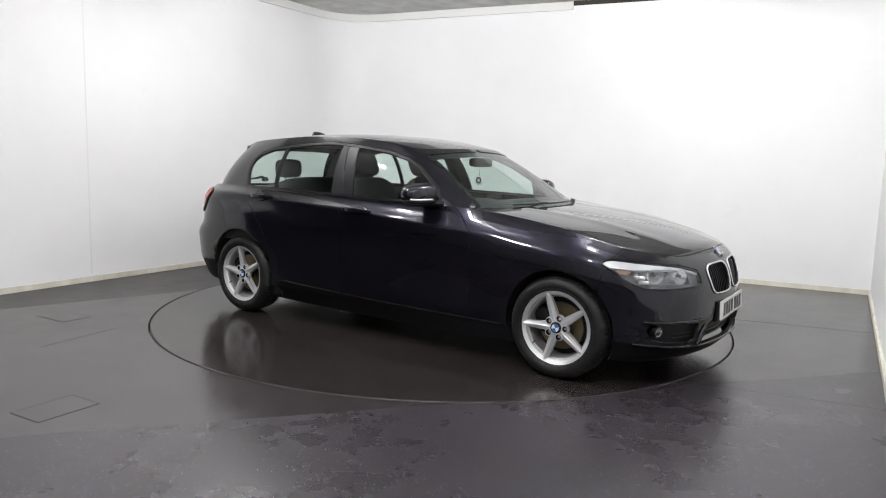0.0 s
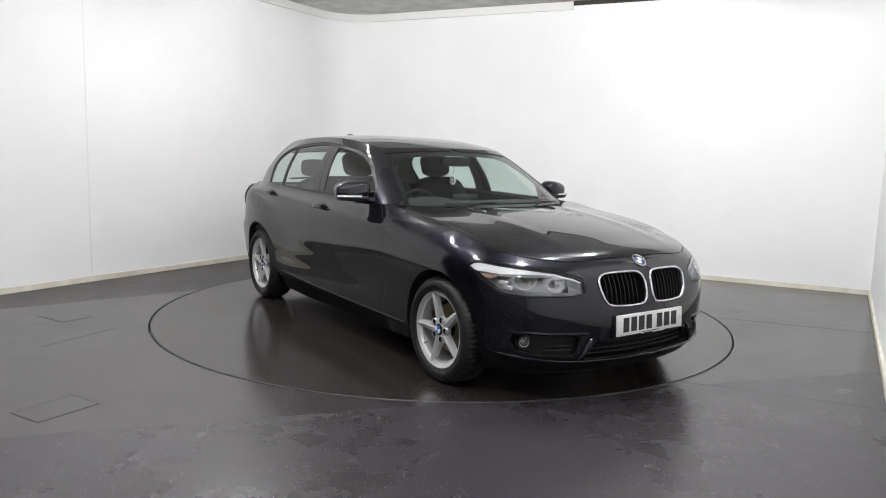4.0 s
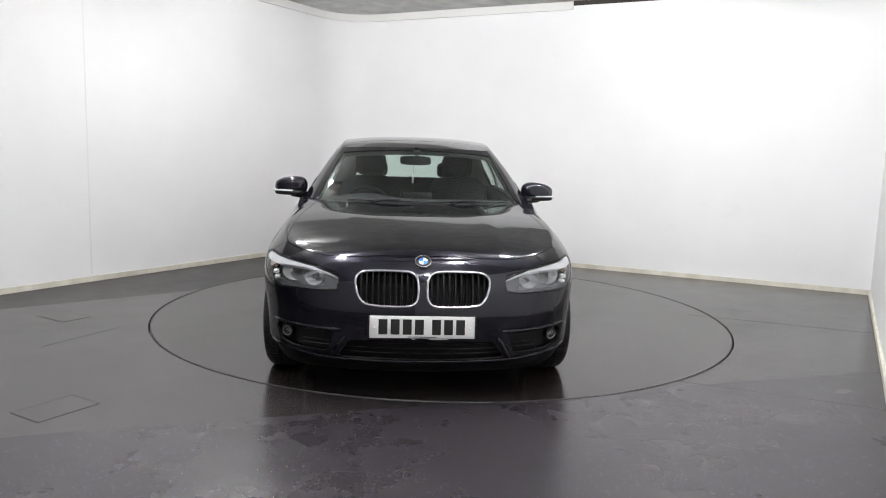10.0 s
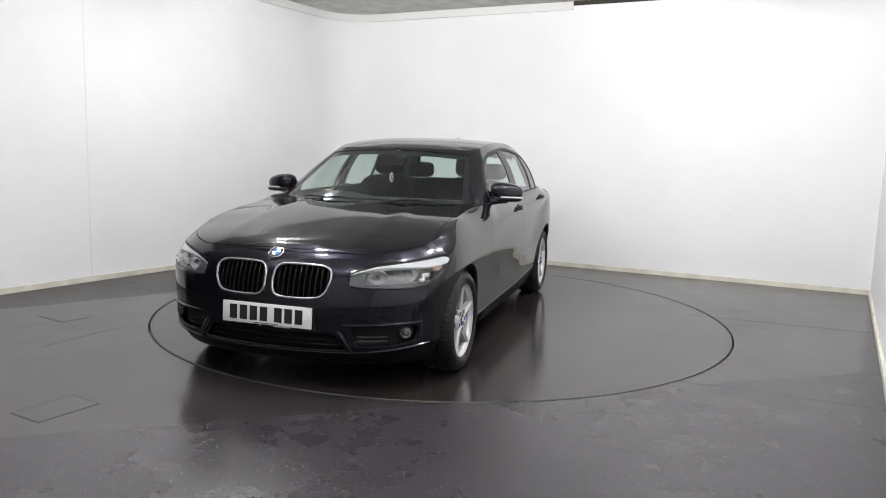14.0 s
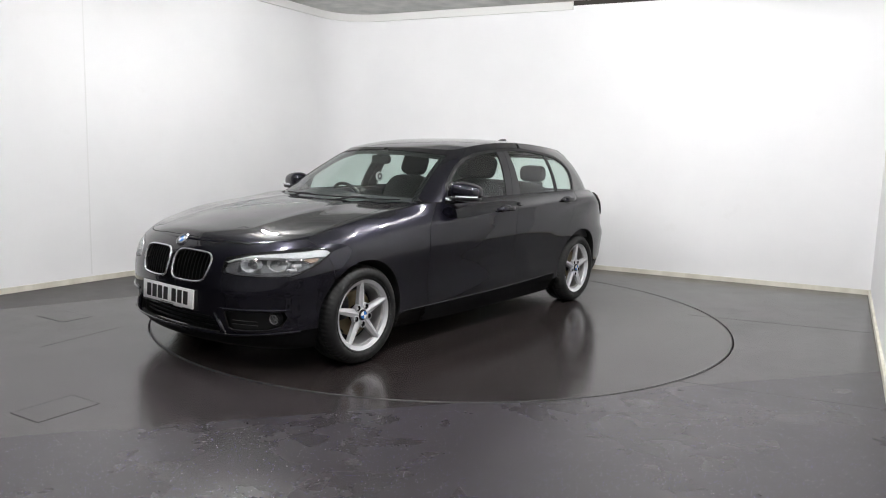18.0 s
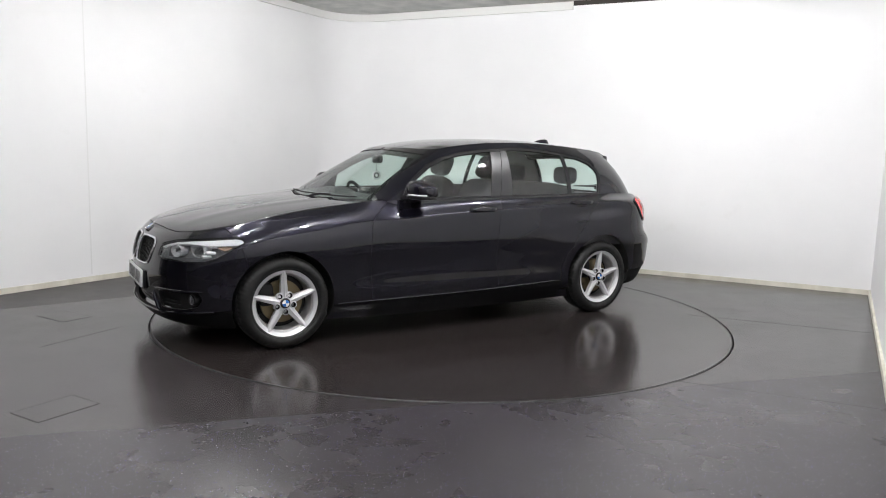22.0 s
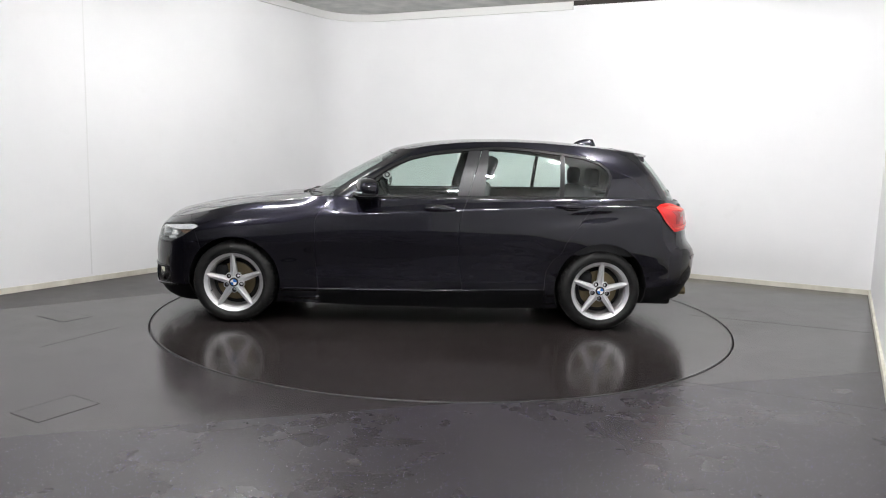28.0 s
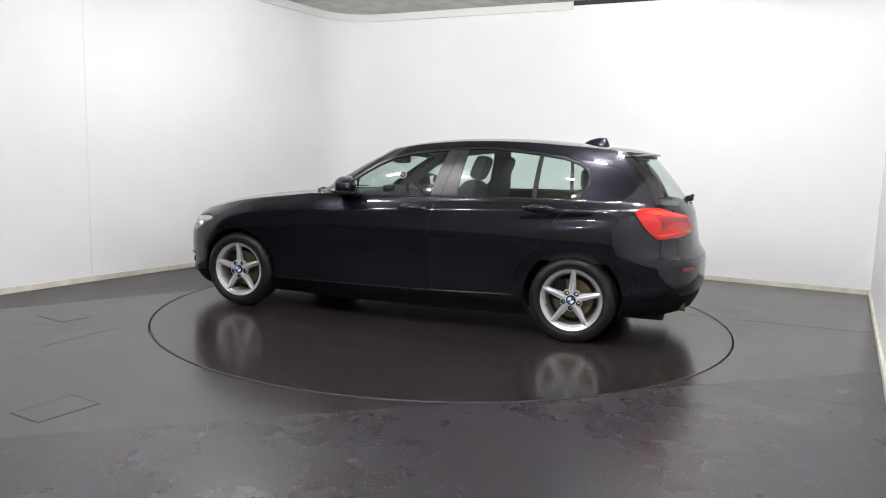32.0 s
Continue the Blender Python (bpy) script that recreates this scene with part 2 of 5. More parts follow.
ROOM_TURN = math.degrees(math.atan2(LEFT_DIR.y, LEFT_DIR.x)) - 90
first_lamp = None
LAMPS = ((-1.9, -0.9), (-1.3, -1.9), (0.5, -2.2), (1.2, -1.1), (-2.6, -3.2), (-0.9, -4.0), (0.2, -3.9), (-1.9, 0.6), (1.8, -0.5))
for lx, ly in LAMPS:
    p = V2(lx, ly)
    if first_lamp is None:
        first_lamp = ceiling_lamp(p.x, p.y, ROOM_TURN)
    else:
        copy_thing(first_lamp, pose(p.x, p.y, CEIL - 0.002, 0, 0, ROOM_TURN))


# narrow welded joints between the sheets of vinyl
M_WELD = material("vinyl_weld", (0.016, 0.014, 0.014), 0.45)
for ax, ay, bx, by in ((1.38, -1.755, 2.32, -2.135), (2.05, 0.069, 3.45, -0.452), (-2.50, -1.43, -2.25, -0.87)):
    seam = part("floor_joint", prism(slab([V2(ax, ay), V2(bx, by)], 0.004), -0.002, 0.0006), M_WELD)
    tagged(seam, "faint dark welded joint between sheets of floor vinyl", "floor joint", kind="structure")


# access hatches let into the floor
def hatch(cx, cy, turn, length, width, name_label):
    h = new("floor_hatch")
    bm = bmesh.new()
    box(bm, -length / 2, length / 2, -width / 2, width / 2, -0.012, 0.0015)
    part("cover", bm, M_FLOOR, h)
    for sx, sy, lx, ly in ((0, 1, length, 0.005), (0, -1, length, 0.005), (1, 0, 0.005, width), (-1, 0, 0.005, width)):
        bm = bmesh.new()
        x, y = sx * (length / 2 + 0.0025), sy * (width / 2 + 0.0025)
        box(bm, x - lx / 2, x + lx / 2, y - ly / 2, y + ly / 2, -0.010, 0.0008)
        part("joint", bm, M_JOINT, h)
    h.matrix_basis = pose(cx, cy, 0, 0, 0, turn)
    tagged(h, name_label, "hatch", "floor hatches")


hatch(-2.792, -0.605, -31, 0.325, 0.215, "dark rectangular floor hatch with open joints near the wall")
hatch(-1.847, -2.467, -30, 0.215, 0.305, "dark rectangular floor hatch beside the turntable")

# upright joint in the left wall's boarding, and scuffs low on the walls
def wall_mark(name, p, d, length, z0, z1, mat, label, proud=0.003):
    q = [p - d * length / 2, p + d * length / 2]
    ob = part(name, prism(slab(q, -proud), z0, z1), mat)
    return tagged(ob, label, "wall joint", kind="structure")


M_WALLJOINT = material("filled_wall_joint", (0.80, 0.80, 0.795), 0.8)
wall_mark("trim_wall_joint", V2(-3.263, 0.790), LEFT_DIR, 0.010, 0.07, TOP - 0.01, M_WALLJOINT, "faint upright filled joint in the white wall", 0.002)


# ---- the car: skin surfaces ----
# Car space: x forward from the middle of the wheelbase, y to its left, z up from the ground.
def curve(*points):
    """A smooth monotone curve through a few (x, value) stations."""
    pts = sorted(points)
    x = np.array([p[0] for p in pts], float)
    y = np.array([p[1] for p in pts], float)
    h, d = np.diff(x), np.diff(y) / np.diff(x)
    m = np.zeros(len(x))
    m[0], m[-1] = d[0], d[-1]
    for i in range(1, len(x) - 1):
        if d[i - 1] * d[i] > 0:
            w1, w2 = 2 * h[i] + h[i - 1], h[i] + 2 * h[i - 1]
            m[i] = (w1 + w2) / (w1 / d[i - 1] + w2 / d[i])

    def f(q):
        q = np.clip(np.asarray(q, float), x[0], x[-1])
        i = np.clip(np.searchsorted(x, q) - 1, 0, len(x) - 2)
        t = (q - x[i]) / h[i]
        return ((1 + 2 * t) * (1 - t) ** 2 * y[i] + t * (1 - t) ** 2 * h[i] * m[i]
                + t * t * (3 - 2 * t) * y[i + 1] + t * t * (t - 1) * h[i] * m[i + 1])
    return f


def step(x, a, b):
    t = np.clip((np.asarray(x, float) - a) / (b - a), 0, 1)
    return t * t * (3 - 2 * t)


NOSE = curve((0.12, 1.97), (0.17, 2.055), (0.24, 2.090), (0.34, 2.095), (0.46, 2.100), (0.56, 2.085), (0.64, 2.060), (0.70, 2.022), (0.75, 1.968), (0.80, 1.90))
NOSE_N = 4.5
TAIL = curve((0.15, -2.06), (0.22, -2.13), (0.34, -2.185), (0.48, -2.205), (0.56, -2.205), (0.61, -2.185), (0.66, -2.155), (0.78, -2.13), (0.90, -2.105), (0.99, -2.06))
BELT = curve((2.0, 0.730), (1.86, 0.752), (1.64, 0.800), (1.42, 0.848), (1.2, 0.880), (1.0, 0.905), (0.64, 0.942), (0.15, 0.946), (-0.26, 0.956), (-0.67, 0.967), (-1.09, 0.980), (-1.32, 0.986), (-1.7, 0.980), (-2.06, 0.955))
KEEL = curve((2.0, 0.155), (1.75, 0.135), (1.05, 0.155), (0.3, 0.138), (-0.3, 0.138), (-1.05, 0.152), (-1.6, 0.20), (-2.06, 0.24))
FLANK = curve((0.12, 0.775), (0.20, 0.815), (0.27, 0.848), (0.33, 0.853), (0.42, 0.856), (0.52, 0.866), (0.62, 0.876), (0.72, 0.879), (0.80, 0.876), (0.86, 0.872), (0.90, 0.858), (0.95, 0.828), (0.99, 0.800))
CREASE = curve((1.0, 0.80), (0.75, 0.808), (0.55, 0.818), (0.15, 0.850), (-0.26, 0.874), (-0.67, 0.894), (-1.08, 0.914), (-1.48, 0.930), (-2.0, 0.938))


def contour(n, m=26, side=70):
    """Half plan outlines: (front, side, rear) stations as (xn, yn, kind)."""
    out = []
    ys = np.linspace(0, 0.80, m)
    for y in ys:
        out.append(((1 - y * y) ** (1 / n[0]), y, 0))
    x_at = (1 - 0.64) ** (1 / n[0])
    for x in np.linspace(x_at, 0, m)[1:]:
        out.append((x, math.sqrt(max(0, 1 - x ** n[0])), 0))
    for k in np.linspace(0, 1, side)[1:-1]:
        out.append((k, 1.0, 1))
    x_at = (1 - 0.64) ** (1 / n[1])
    for x in np.linspace(0, x_at, m):
        out.append((x, math.sqrt(max(0, 1 - x ** n[1])), 2))
    for y in np.linspace(0.80, 0, m)[1:]:
        out.append(((1 - y * y) ** (1 / n[1]), y, 2))
    return np.array(out)


def place(st, x1f, xf, x1r, xr):
    xn, kind = st[:, 0], st[:, 2]
    return np.where(kind == 0, x1f + (xf - x1f) * xn, np.where(kind == 1, x1f + (x1r - x1f) * xn, x1r + (xr - x1r) * xn))


X1F, X1R = 1.2, -1.2


def haunch(x, z):
    """Bulge over the rear wheel with a hollow above its shoulder."""
    along = np.exp(-((x + 1.33) / 0.28) ** 2)
    shoulder = 0.800 + 0.10 * np.clip(-1.2 - x, -0.25, 0.3)
    return along * (0.018 * step(z, shoulder + 0.036, shoulder - 0.036) * step(z, 0.30, 0.62) - 0.010 * np.exp(-((z - shoulder - 0.050) / 0.030) ** 2))


def flank_w(x, z):
    """Half width of the lower body: upright up to the crease, a hollow chamfer from there to the belt."""
    soft = FLANK(np.minimum(z, 0.99))
    on = step(x, 1.20, 0.40) * step(x, -2.0, -1.5)
    dz = z - CREASE(x)
    r = 0.006
    over = r * np.log1p(np.exp(np.clip(dz / r, -30, 30)))
    share = np.clip(over / np.maximum(0.05, BELT(x) - CREASE(x)), 0, 1)
    flat = np.where(z > 0.76, 0.8785, soft) - 0.02 * np.clip(z - 0.76, 0, 1) - 0.074 * (1 - 0.45 * step(x, 0.40, 0.75)) * (1 - (1 - share) ** 1.7)
    return soft * (1 - on) + flat * on + haunch(x, z) + swage(x, z) - 0.042 * step(x, -1.15, -1.70) * np.clip((z - BELT(x) + 0.11) / 0.11, 0, 1) ** 1.5


def swage(x, z):
    """Hollow along the doors that rises to the rear, over a lower edge that flares out again."""
    on = step(x, 1.00, 0.62) * step(x, -1.04, -0.74)
    mid = 0.52 + 0.06 * step(x, 0.45, -0.95)
    return on * (0.003 * np.exp(-((z - 0.33) / 0.07) ** 2) - 0.006 * np.exp(-((z - mid) / 0.09) ** 2))


def lower_point(st, v):
    """Points of the lower body, round the plan outline st at the height share v."""
    xr = place(st, X1F, 2.0, X1R, -2.06)
    lo, hi = KEEL(xr), BELT(xr)
    z = lo + (hi - lo) * v
    x = place(st, X1F, NOSE(z), X1R, TAIL(z))
    # the rear bumper is fuller at its corners than the tailgate
    x = x - np.where(st[:, 2] == 2, 0.060 * st[:, 0] * st[:, 1] ** 2, 0.0) * step(z, 0.27, 0.40) * step(z, 0.70, 0.57)
    w = flank_w(x, z)
    w = w + 0.006 * np.exp(-((x - 1.35) / 0.42) ** 2) * np.exp(-((z - 0.62) / 0.2) ** 2)
    # the wings round over towards the bonnet
    roll = step(x, 0.40, 1.10)
    w = w - roll * 0.105 * np.clip((v - 0.62) / 0.38, 0, 1) ** 2.8
    y = w * st[:, 1]
    return np.stack([x, y, z], -1)


ST1 = contour((NOSE_N, 5.0))
V1 = np.concatenate([np.linspace(0, 0.78, 60), np.linspace(0.78, 1, 44)[1:]])
GRID1 = np.stack([lower_point(ST1, np.full(len(ST1), v)) for v in V1], 1)

# bonnet: rows between the two wings
HOOD = curve((2.0, 0.742), (1.93, 0.780), (1.80, 0.817), (1.65, 0.852), (1.41, 0.892), (1.17, 0.920), (0.95, 0.938), (0.70, 0.952), (0.4, 0.952))
EDGE1 = GRID1[:, -1]
ROWS2 = [i for i in range(len(ST1)) if EDGE1[i, 0] > 0.40]


def bonnet_point(e, lam):
    x, y, z = e
    crown = max(0.004, float(HOOD(x)) - z) * (1 - step(np.array(x), 1.93, 2.0) * 0.4)
    s = abs(lam)
    bow = (1 - s ** 2.1) ** 0.95
    # two soft ridges that run from the kidneys to the screen
    ridge = 0.004 * math.exp(-((s * y - 0.40) / 0.06) ** 2) * float(step(np.array(x), 2.0, 1.7))
    return (x, y * lam, z + crown * bow + ridge * (1 - s ** 4))


LAM = np.linspace(1, 0, 46)
GRID2 = np.array([[bonnet_point(EDGE1[i], l) for l in LAM] for i in ROWS2])

# greenhouse: from the belt up to the edge of the roof
ROOF_EDGE = curve((0.30, 1.262), (0.12, 1.292), (-0.04, 1.326), (-0.25, 1.353), (-0.46, 1.368), (-0.7, 1.374), (-0.9, 1.371), (-1.1, 1.360), (-1.32, 1.344), (-1.53, 1.322), (-1.68, 1.302), (-1.80, 1.290))
ROOF_MID = curve((0.30, 1.284), (0.22, 1.312), (0.0, 1.360), (-0.25, 1.390), (-0.5, 1.403), (-0.7, 1.406), (-0.95, 1.402), (-1.19, 1.388), (-1.42, 1.366), (-1.66, 1.334), (-1.82, 1.306))
BASE_Z = curve((0.90, 0.940), (0.60, 0.944), (0.15, 0.946), (-0.26, 0.956), (-0.67, 0.967), (-1.09, 0.980), (-1.32, 0.986), (-1.7, 0.978), (-2.08, 0.940))
ST3 = contour((2.1, 2.7))
ST3T = contour((4.2, 5.5))
XB = place(ST3, 0.45, 0.90, -1.55, -2.075)
XT = place(ST3T, -0.10, 0.235, -1.30, -1.775)
SIDE_IN = 0.792
BASE3 = np.stack([XB, SIDE_IN * ST3[:, 1] * np.where(XB < -1.2, 1 - 0.09 * step(XB, -1.15, -1.75), 1), BASE_Z(XB) - 0.002], -1)
TOPW = 0.565 - 0.065 * step(XT, -1.05, -1.70)
TOP3 = np.stack([XT, TOPW * ST3T[:, 1], ROOF_EDGE(XT) + (ROOF_MID(XT) - ROOF_EDGE(XT)) * (1 - (TOPW / 0.565 * ST3T[:, 1]) ** 2.5)], -1)
V3 = np.linspace(0, 1, 64)


def green_point(v):
    p = BASE3 * (1 - v) + TOP3 * v
    d = TOP3 - BASE3
    t = np.gradient(BASE3, axis=0)
    n = np.cross(d, t)
    n = n / np.linalg.norm(n, axis=1, keepdims=True)
    n = n * np.sign((n[:, :1] * (p[:, :1] + 0.5) + n[:, 1:2] * p[:, 1:2]) + 1e-9)
    side = ST3[:, 1] ** 4
    bulge = 0.010 + side * (0.024 - 0.020 * step(BASE3[:, 0], 0.0, 0.50))
    return p + n * (bulge * 4 * v * (1 - v))[:, None]


GRID3 = np.stack([green_point(v) for v in V3], 1)

# roof
EDGE4 = GRID3[:, -1]


def roof_row(i, lam):
    e = EDGE4[i]
    z = float(ROOF_EDGE(e[0])) + max(0.0, float(ROOF_MID(e[0]) - ROOF_EDGE(e[0]))) * (1 - abs(e[1] * lam / 0.565) ** 2.5)
    return (e[0], e[1] * lam, z)


GRID4 = np.array([[roof_row(i, l) for l in np.linspace(1, 0, 30)] for i in range(len(EDGE4))])


def refined(grid, k=3):
    """The same skin with k times as many rows and columns."""
    for axis in (0, 1):
        n = grid.shape[axis]
        q = np.linspace(0, n - 1, (n - 1) * k + 1)
        i = np.minimum(q.astype(int), n - 2)
        t = (q - i)[:, None, None] if axis == 0 else (q - i)[None, :, None]
        grid = np.take(grid, i, axis) * (1 - t) + np.take(grid, i + 1, axis) * t
    return grid


FINE1, FINE3 = refined(GRID1), refined(GRID3)


# ---- trimming of the skin into panels ----
def bisect(f, a, b, fa, fb):
    for _ in range(7):
        t = fa / (fa - fb)
        t = min(0.95, max(0.05, t))
        c = a + (b - a) * t
        fc = float(f(c[None])[0])
        if fc >= 0:
            a, fa = c, fc
        else:
            b, fb = c, fc
        if abs(fc) < 2e-5:
            break
    return c


def quads(grid):
    n, m = grid.shape[:2]
    ids = np.arange(n * m).reshape(n, m)
    q = np.stack([ids[:-1, :-1], ids[1:, :-1], ids[1:, 1:], ids[:-1, 1:]], -1).reshape(-1, 4)
    return grid.reshape(-1, 3), q


def trim(grids, f):
    """The part of the skin where f >= 0, as vertices and polygons, cut along f = 0."""
    verts, faces = [], []
    for g in grids:
        p, q = quads(g)
        val = f(p)
        keep = val >= 0
        count = keep[q].sum(1)
        remap, cuts = {}, {}

        def vid(i):
            if i not in remap:
                remap[i] = len(verts)
                verts.append(p[i])
            return remap[i]
        for quad in q[count == 4]:
            faces.append([vid(i) for i in quad])
        for quad in q[(count > 0) & (count < 4)]:
            poly = []
            for k in range(4):
                i, j = int(quad[k]), int(quad[(k + 1) % 4])
                if keep[i]:
                    poly.append(vid(i))
                if keep[i] != keep[j]:
                    key = (min(i, j), max(i, j))
                    if key not in cuts:
                        a, b = (i, j) if keep[i] else (j, i)
                        cuts[key] = len(verts)
                        verts.append(bisect(f, p[a], p[b], float(val[a]), float(val[b])))
                    poly.append(cuts[key])
            if len(poly) > 2:
                faces.append(poly)
    return np.array(verts).reshape(-1, 3), faces


def mirror_half(verts, faces):
    v2 = verts * np.array([1, -1, 1])
    n = len(verts)
    return np.vstack([verts, v2]), faces + [[i + n for i in f[::-1]] for f in faces]


def skin_bm(verts, faces, weld=0.0012):
    bm = bmesh.new()
    vs = [bm.verts.new(v) for v in verts]
    for f in faces:
        try:
            bm.faces.new([vs[i] for i in f])
        except ValueError:
            pass
    bmesh.ops.remove_doubles(bm, verts=bm.verts, dist=weld)
    bmesh.ops.dissolve_degenerate(bm, dist=2e-4, edges=bm.edges)
    return bm


def outward(bm):
    """Face normals away from the middle of the car."""
    bm.normal_update()
    flip = [f for f in bm.faces if f.normal.dot(f.calc_center_median() - Vector((-0.1, 0, 0.5))) < 0]
    bmesh.ops.reverse_faces(bm, faces=flip)
    return bm


def folded_edge(bm, depth, index):
    """Turns the free edges of a panel inwards; the fold shares no points with the face, so it keeps a crisp edge."""
    bm.normal_update()
    made = {}
    edges = [e for e in bm.edges if e.is_boundary]

    def pair(v):
        if v not in made:
            n = v.normal.copy()
            made[v] = (v.co.copy(), v.co - n * depth)
        return made[v]
    quads_out = []
    for e in edges:
        (a, a2), (b, b2) = pair(e.verts[0]), pair(e.verts[1])
        quads_out.append((a, b, b2, a2))
    new_v = {}

    def vert(co):
        key = (round(co.x, 6), round(co.y, 6), round(co.z, 6))
        if key not in new_v:
            new_v[key] = bm.verts.new(co)
        return new_v[key]
    for q in quads_out:
        vs = [vert(co) for co in q]
        if len(set(vs)) == 4:
            try:
                bm.faces.new(vs).material_index = index
            except ValueError:
                pass


def shell(name, grids, f, mat, parent, label="", both=False, side=1, inset=0.0, rim=0.014, sharp=40, dark_rim=True):
    verts, faces = trim(grids, f)
    if not len(faces):
        return None
    if both:
        verts, faces = mirror_half(verts, faces)
    elif side < 0:
        verts, faces = verts * np.array([1, -1, 1]), [p[::-1] for p in faces]
    bm = outward(skin_bm(verts, faces))
    if inset:
        bm.normal_update()
        move = [(v, v.normal.copy()) for v in bm.verts]
        for v, n in move:
            v.co -= n * inset
    if rim:
        folded_edge(bm, rim, 1 if dark_rim else 0)
    ob = part(name, bm, mat, parent, label, sharp)
    if rim and dark_rim:
        ob.data.materials.append(M_SEAM)
    return ob


# signed fields, metres: positive inside
def inside(*fs):
    return lambda p: np.minimum.reduce([f(p) for f in fs])


def either(*fs):
    return lambda p: np.maximum.reduce([f(p) for f in fs])


def grown(f, d):
    return lambda p: f(p) + d


def polygon(axes, *pts, soft=0.0):
    """Inside of a polygon in two of the axes; soft rounds its corners."""
    P = np.array(pts, float)
    i, j = ("xyz".index(a) for a in axes)

    def f(p):
        q = np.stack([p[:, i], np.abs(p[:, j]) if axes[1] == "y" else p[:, j]], -1)
        if axes[0] == "y":
            q[:, 0] = np.abs(q[:, 0])
        d = np.full(len(q), 1e9)
        s = np.ones(len(q))
        n = len(P)
        for a in range(n):
            b = (a - 1) % n
            e, w = P[b] - P[a], q - P[a]
            t = np.clip((w @ e) / (e @ e), 0, 1)
            k = w - t[:, None] * e
            d = np.minimum(d, (k * k).sum(1))
            c1, c2 = q[:, 1] >= P[a, 1], q[:, 1] < P[b, 1]
            c3 = e[0] * w[:, 1] > e[1] * w[:, 0]
            s = np.where((c1 & c2 & c3) | (~c1 & ~c2 & ~c3), -s, s)
        return -s * np.sqrt(d) + soft
    return f


def shrunk(f, d):
    return lambda p: f(p) - d


def beyond(axis, value, sign=1):
    i = "xyz".index(axis)
    return lambda p: sign * (p[:, i] - value)


def line_x(c, sign=1):
    """Ahead of (sign 1) or behind a line x = c(z)."""
    return lambda p: sign * (p[:, 0] - c(p[:, 2]))


def line_z(c, sign=1):
    """Above (sign 1) or below a line z = c(x)."""
    return lambda p: sign * (p[:, 2] - c(p[:, 0]))


def disc_xz(x, z, r):
    return lambda p: r - np.hypot(p[:, 0] - x, p[:, 2] - z)


def all_over(p):
    return np.ones(len(p))


# ---- car materials ----
M_PAINT = material("black_metallic_paint", (0.0112, 0.0108, 0.0178), 0.30, 0.8, 1.0)
M_PAINT.node_tree.nodes["Principled BSDF"].inputs["Specular Tint"].default_value = (0, 0, 0, 1)
M_PAINT.node_tree.nodes["Principled BSDF"].inputs["Coat Roughness"].default_value = 0.02
M_SILL = material("dark_sill_plastic", (0.004, 0.004, 0.0045), 0.5)
M_SILL.node_tree.nodes["Principled BSDF"].inputs["Specular IOR Level"].default_value = 0.12
M_BLACK = material("satin_black_plastic", (0.007, 0.007, 0.008), 0.4)
M_BLACK.node_tree.nodes["Principled BSDF"].inputs["Specular IOR Level"].default_value = 0.25
M_GLOSS = material("gloss_black_trim", (0.006, 0.006, 0.007), 0.12)
M_PILLAR = material("satin_pillar_film", (0.012, 0.012, 0.014), 0.34)
M_RUBBER = material("tyre_rubber", (0.007, 0.007, 0.007), 0.55)
vary(M_RUBBER, 30, 0.42, 0.65, "Roughness")
M_RUBBER.node_tree.nodes["Principled BSDF"].inputs["Specular IOR Level"].default_value = 0.35
M_ALLOY = material("silver_alloy", (0.62, 0.62, 0.635), 0.30, 0.60, 0.4)
# brighter than the body paint, to stand for the highlight along the door bottoms
M_EDGE = material("door_edge_glint_metal", (0.09, 0.09, 0.10), 0.2, 0.9)
# darker than the alloy: brake dust, and the shade inside the wheel as colour
M_BARREL = material("dusty_shaded_barrel", (0.34, 0.335, 0.33), 0.45, 0.6)
M_CHROME = material("chrome", (0.78, 0.78, 0.80), 0.08, 1.0)
M_DARKMETAL = material("brake_metal", (0.20, 0.16, 0.095), 0.45, 0.8)
M_UNDER = material("underbody", (0.008, 0.008, 0.008), 0.8)
M_SEAT = material("anthracite_cloth", (0.028, 0.028, 0.031), 0.85)
M_DASH = material("dashboard_plastic", (0.022, 0.022, 0.024), 0.6)
M_PLATE = material("white_plate", (0.75, 0.75, 0.74), 0.35)
M_INK = material("black_bars", (0.01, 0.01, 0.01), 0.4)
M_BLUE = material("blue_enamel", (0.05, 0.19, 0.55), 0.2)
M_WHITE = material("white_enamel", (0.8, 0.8, 0.8), 0.2)


def glass_material(name, tint):
    m = bpy.data.materials.new(name)
    m.use_nodes = True
    t = m.node_tree
    t.nodes.clear()
    out = node(m, "ShaderNodeOutputMaterial")
    clear = node(m, "ShaderNodeBsdfTransparent", Color=(*tint, 1))
    gloss = node(m, "ShaderNodeBsdfGlossy", Roughness=0.01)
    facing = node(m, "ShaderNodeLayerWeight", Blend=0.5)
    power = node(m, "ShaderNodeMath")
    power.operation = "POWER"
    power.inputs[1].default_value = 5.0
    join(m, facing, "Facing", power, 0)
    fres = node(m, "ShaderNodeMath")
    fres.operation = "MULTIPLY_ADD"
    fres.inputs[1].default_value, fres.inputs[2].default_value = 0.92, 0.08
    join(m, power, 0, fres, 0)
    mix = node(m, "ShaderNodeMixShader")
    join(m, fres, 0, mix, 0)
    join(m, clear, 0, mix, 1)
    join(m, gloss, 0, mix, 2)
    join(m, mix, 0, out, 0)
    return m


M_GLASS = glass_material("tinted_glass", (0.80, 0.90, 0.86))
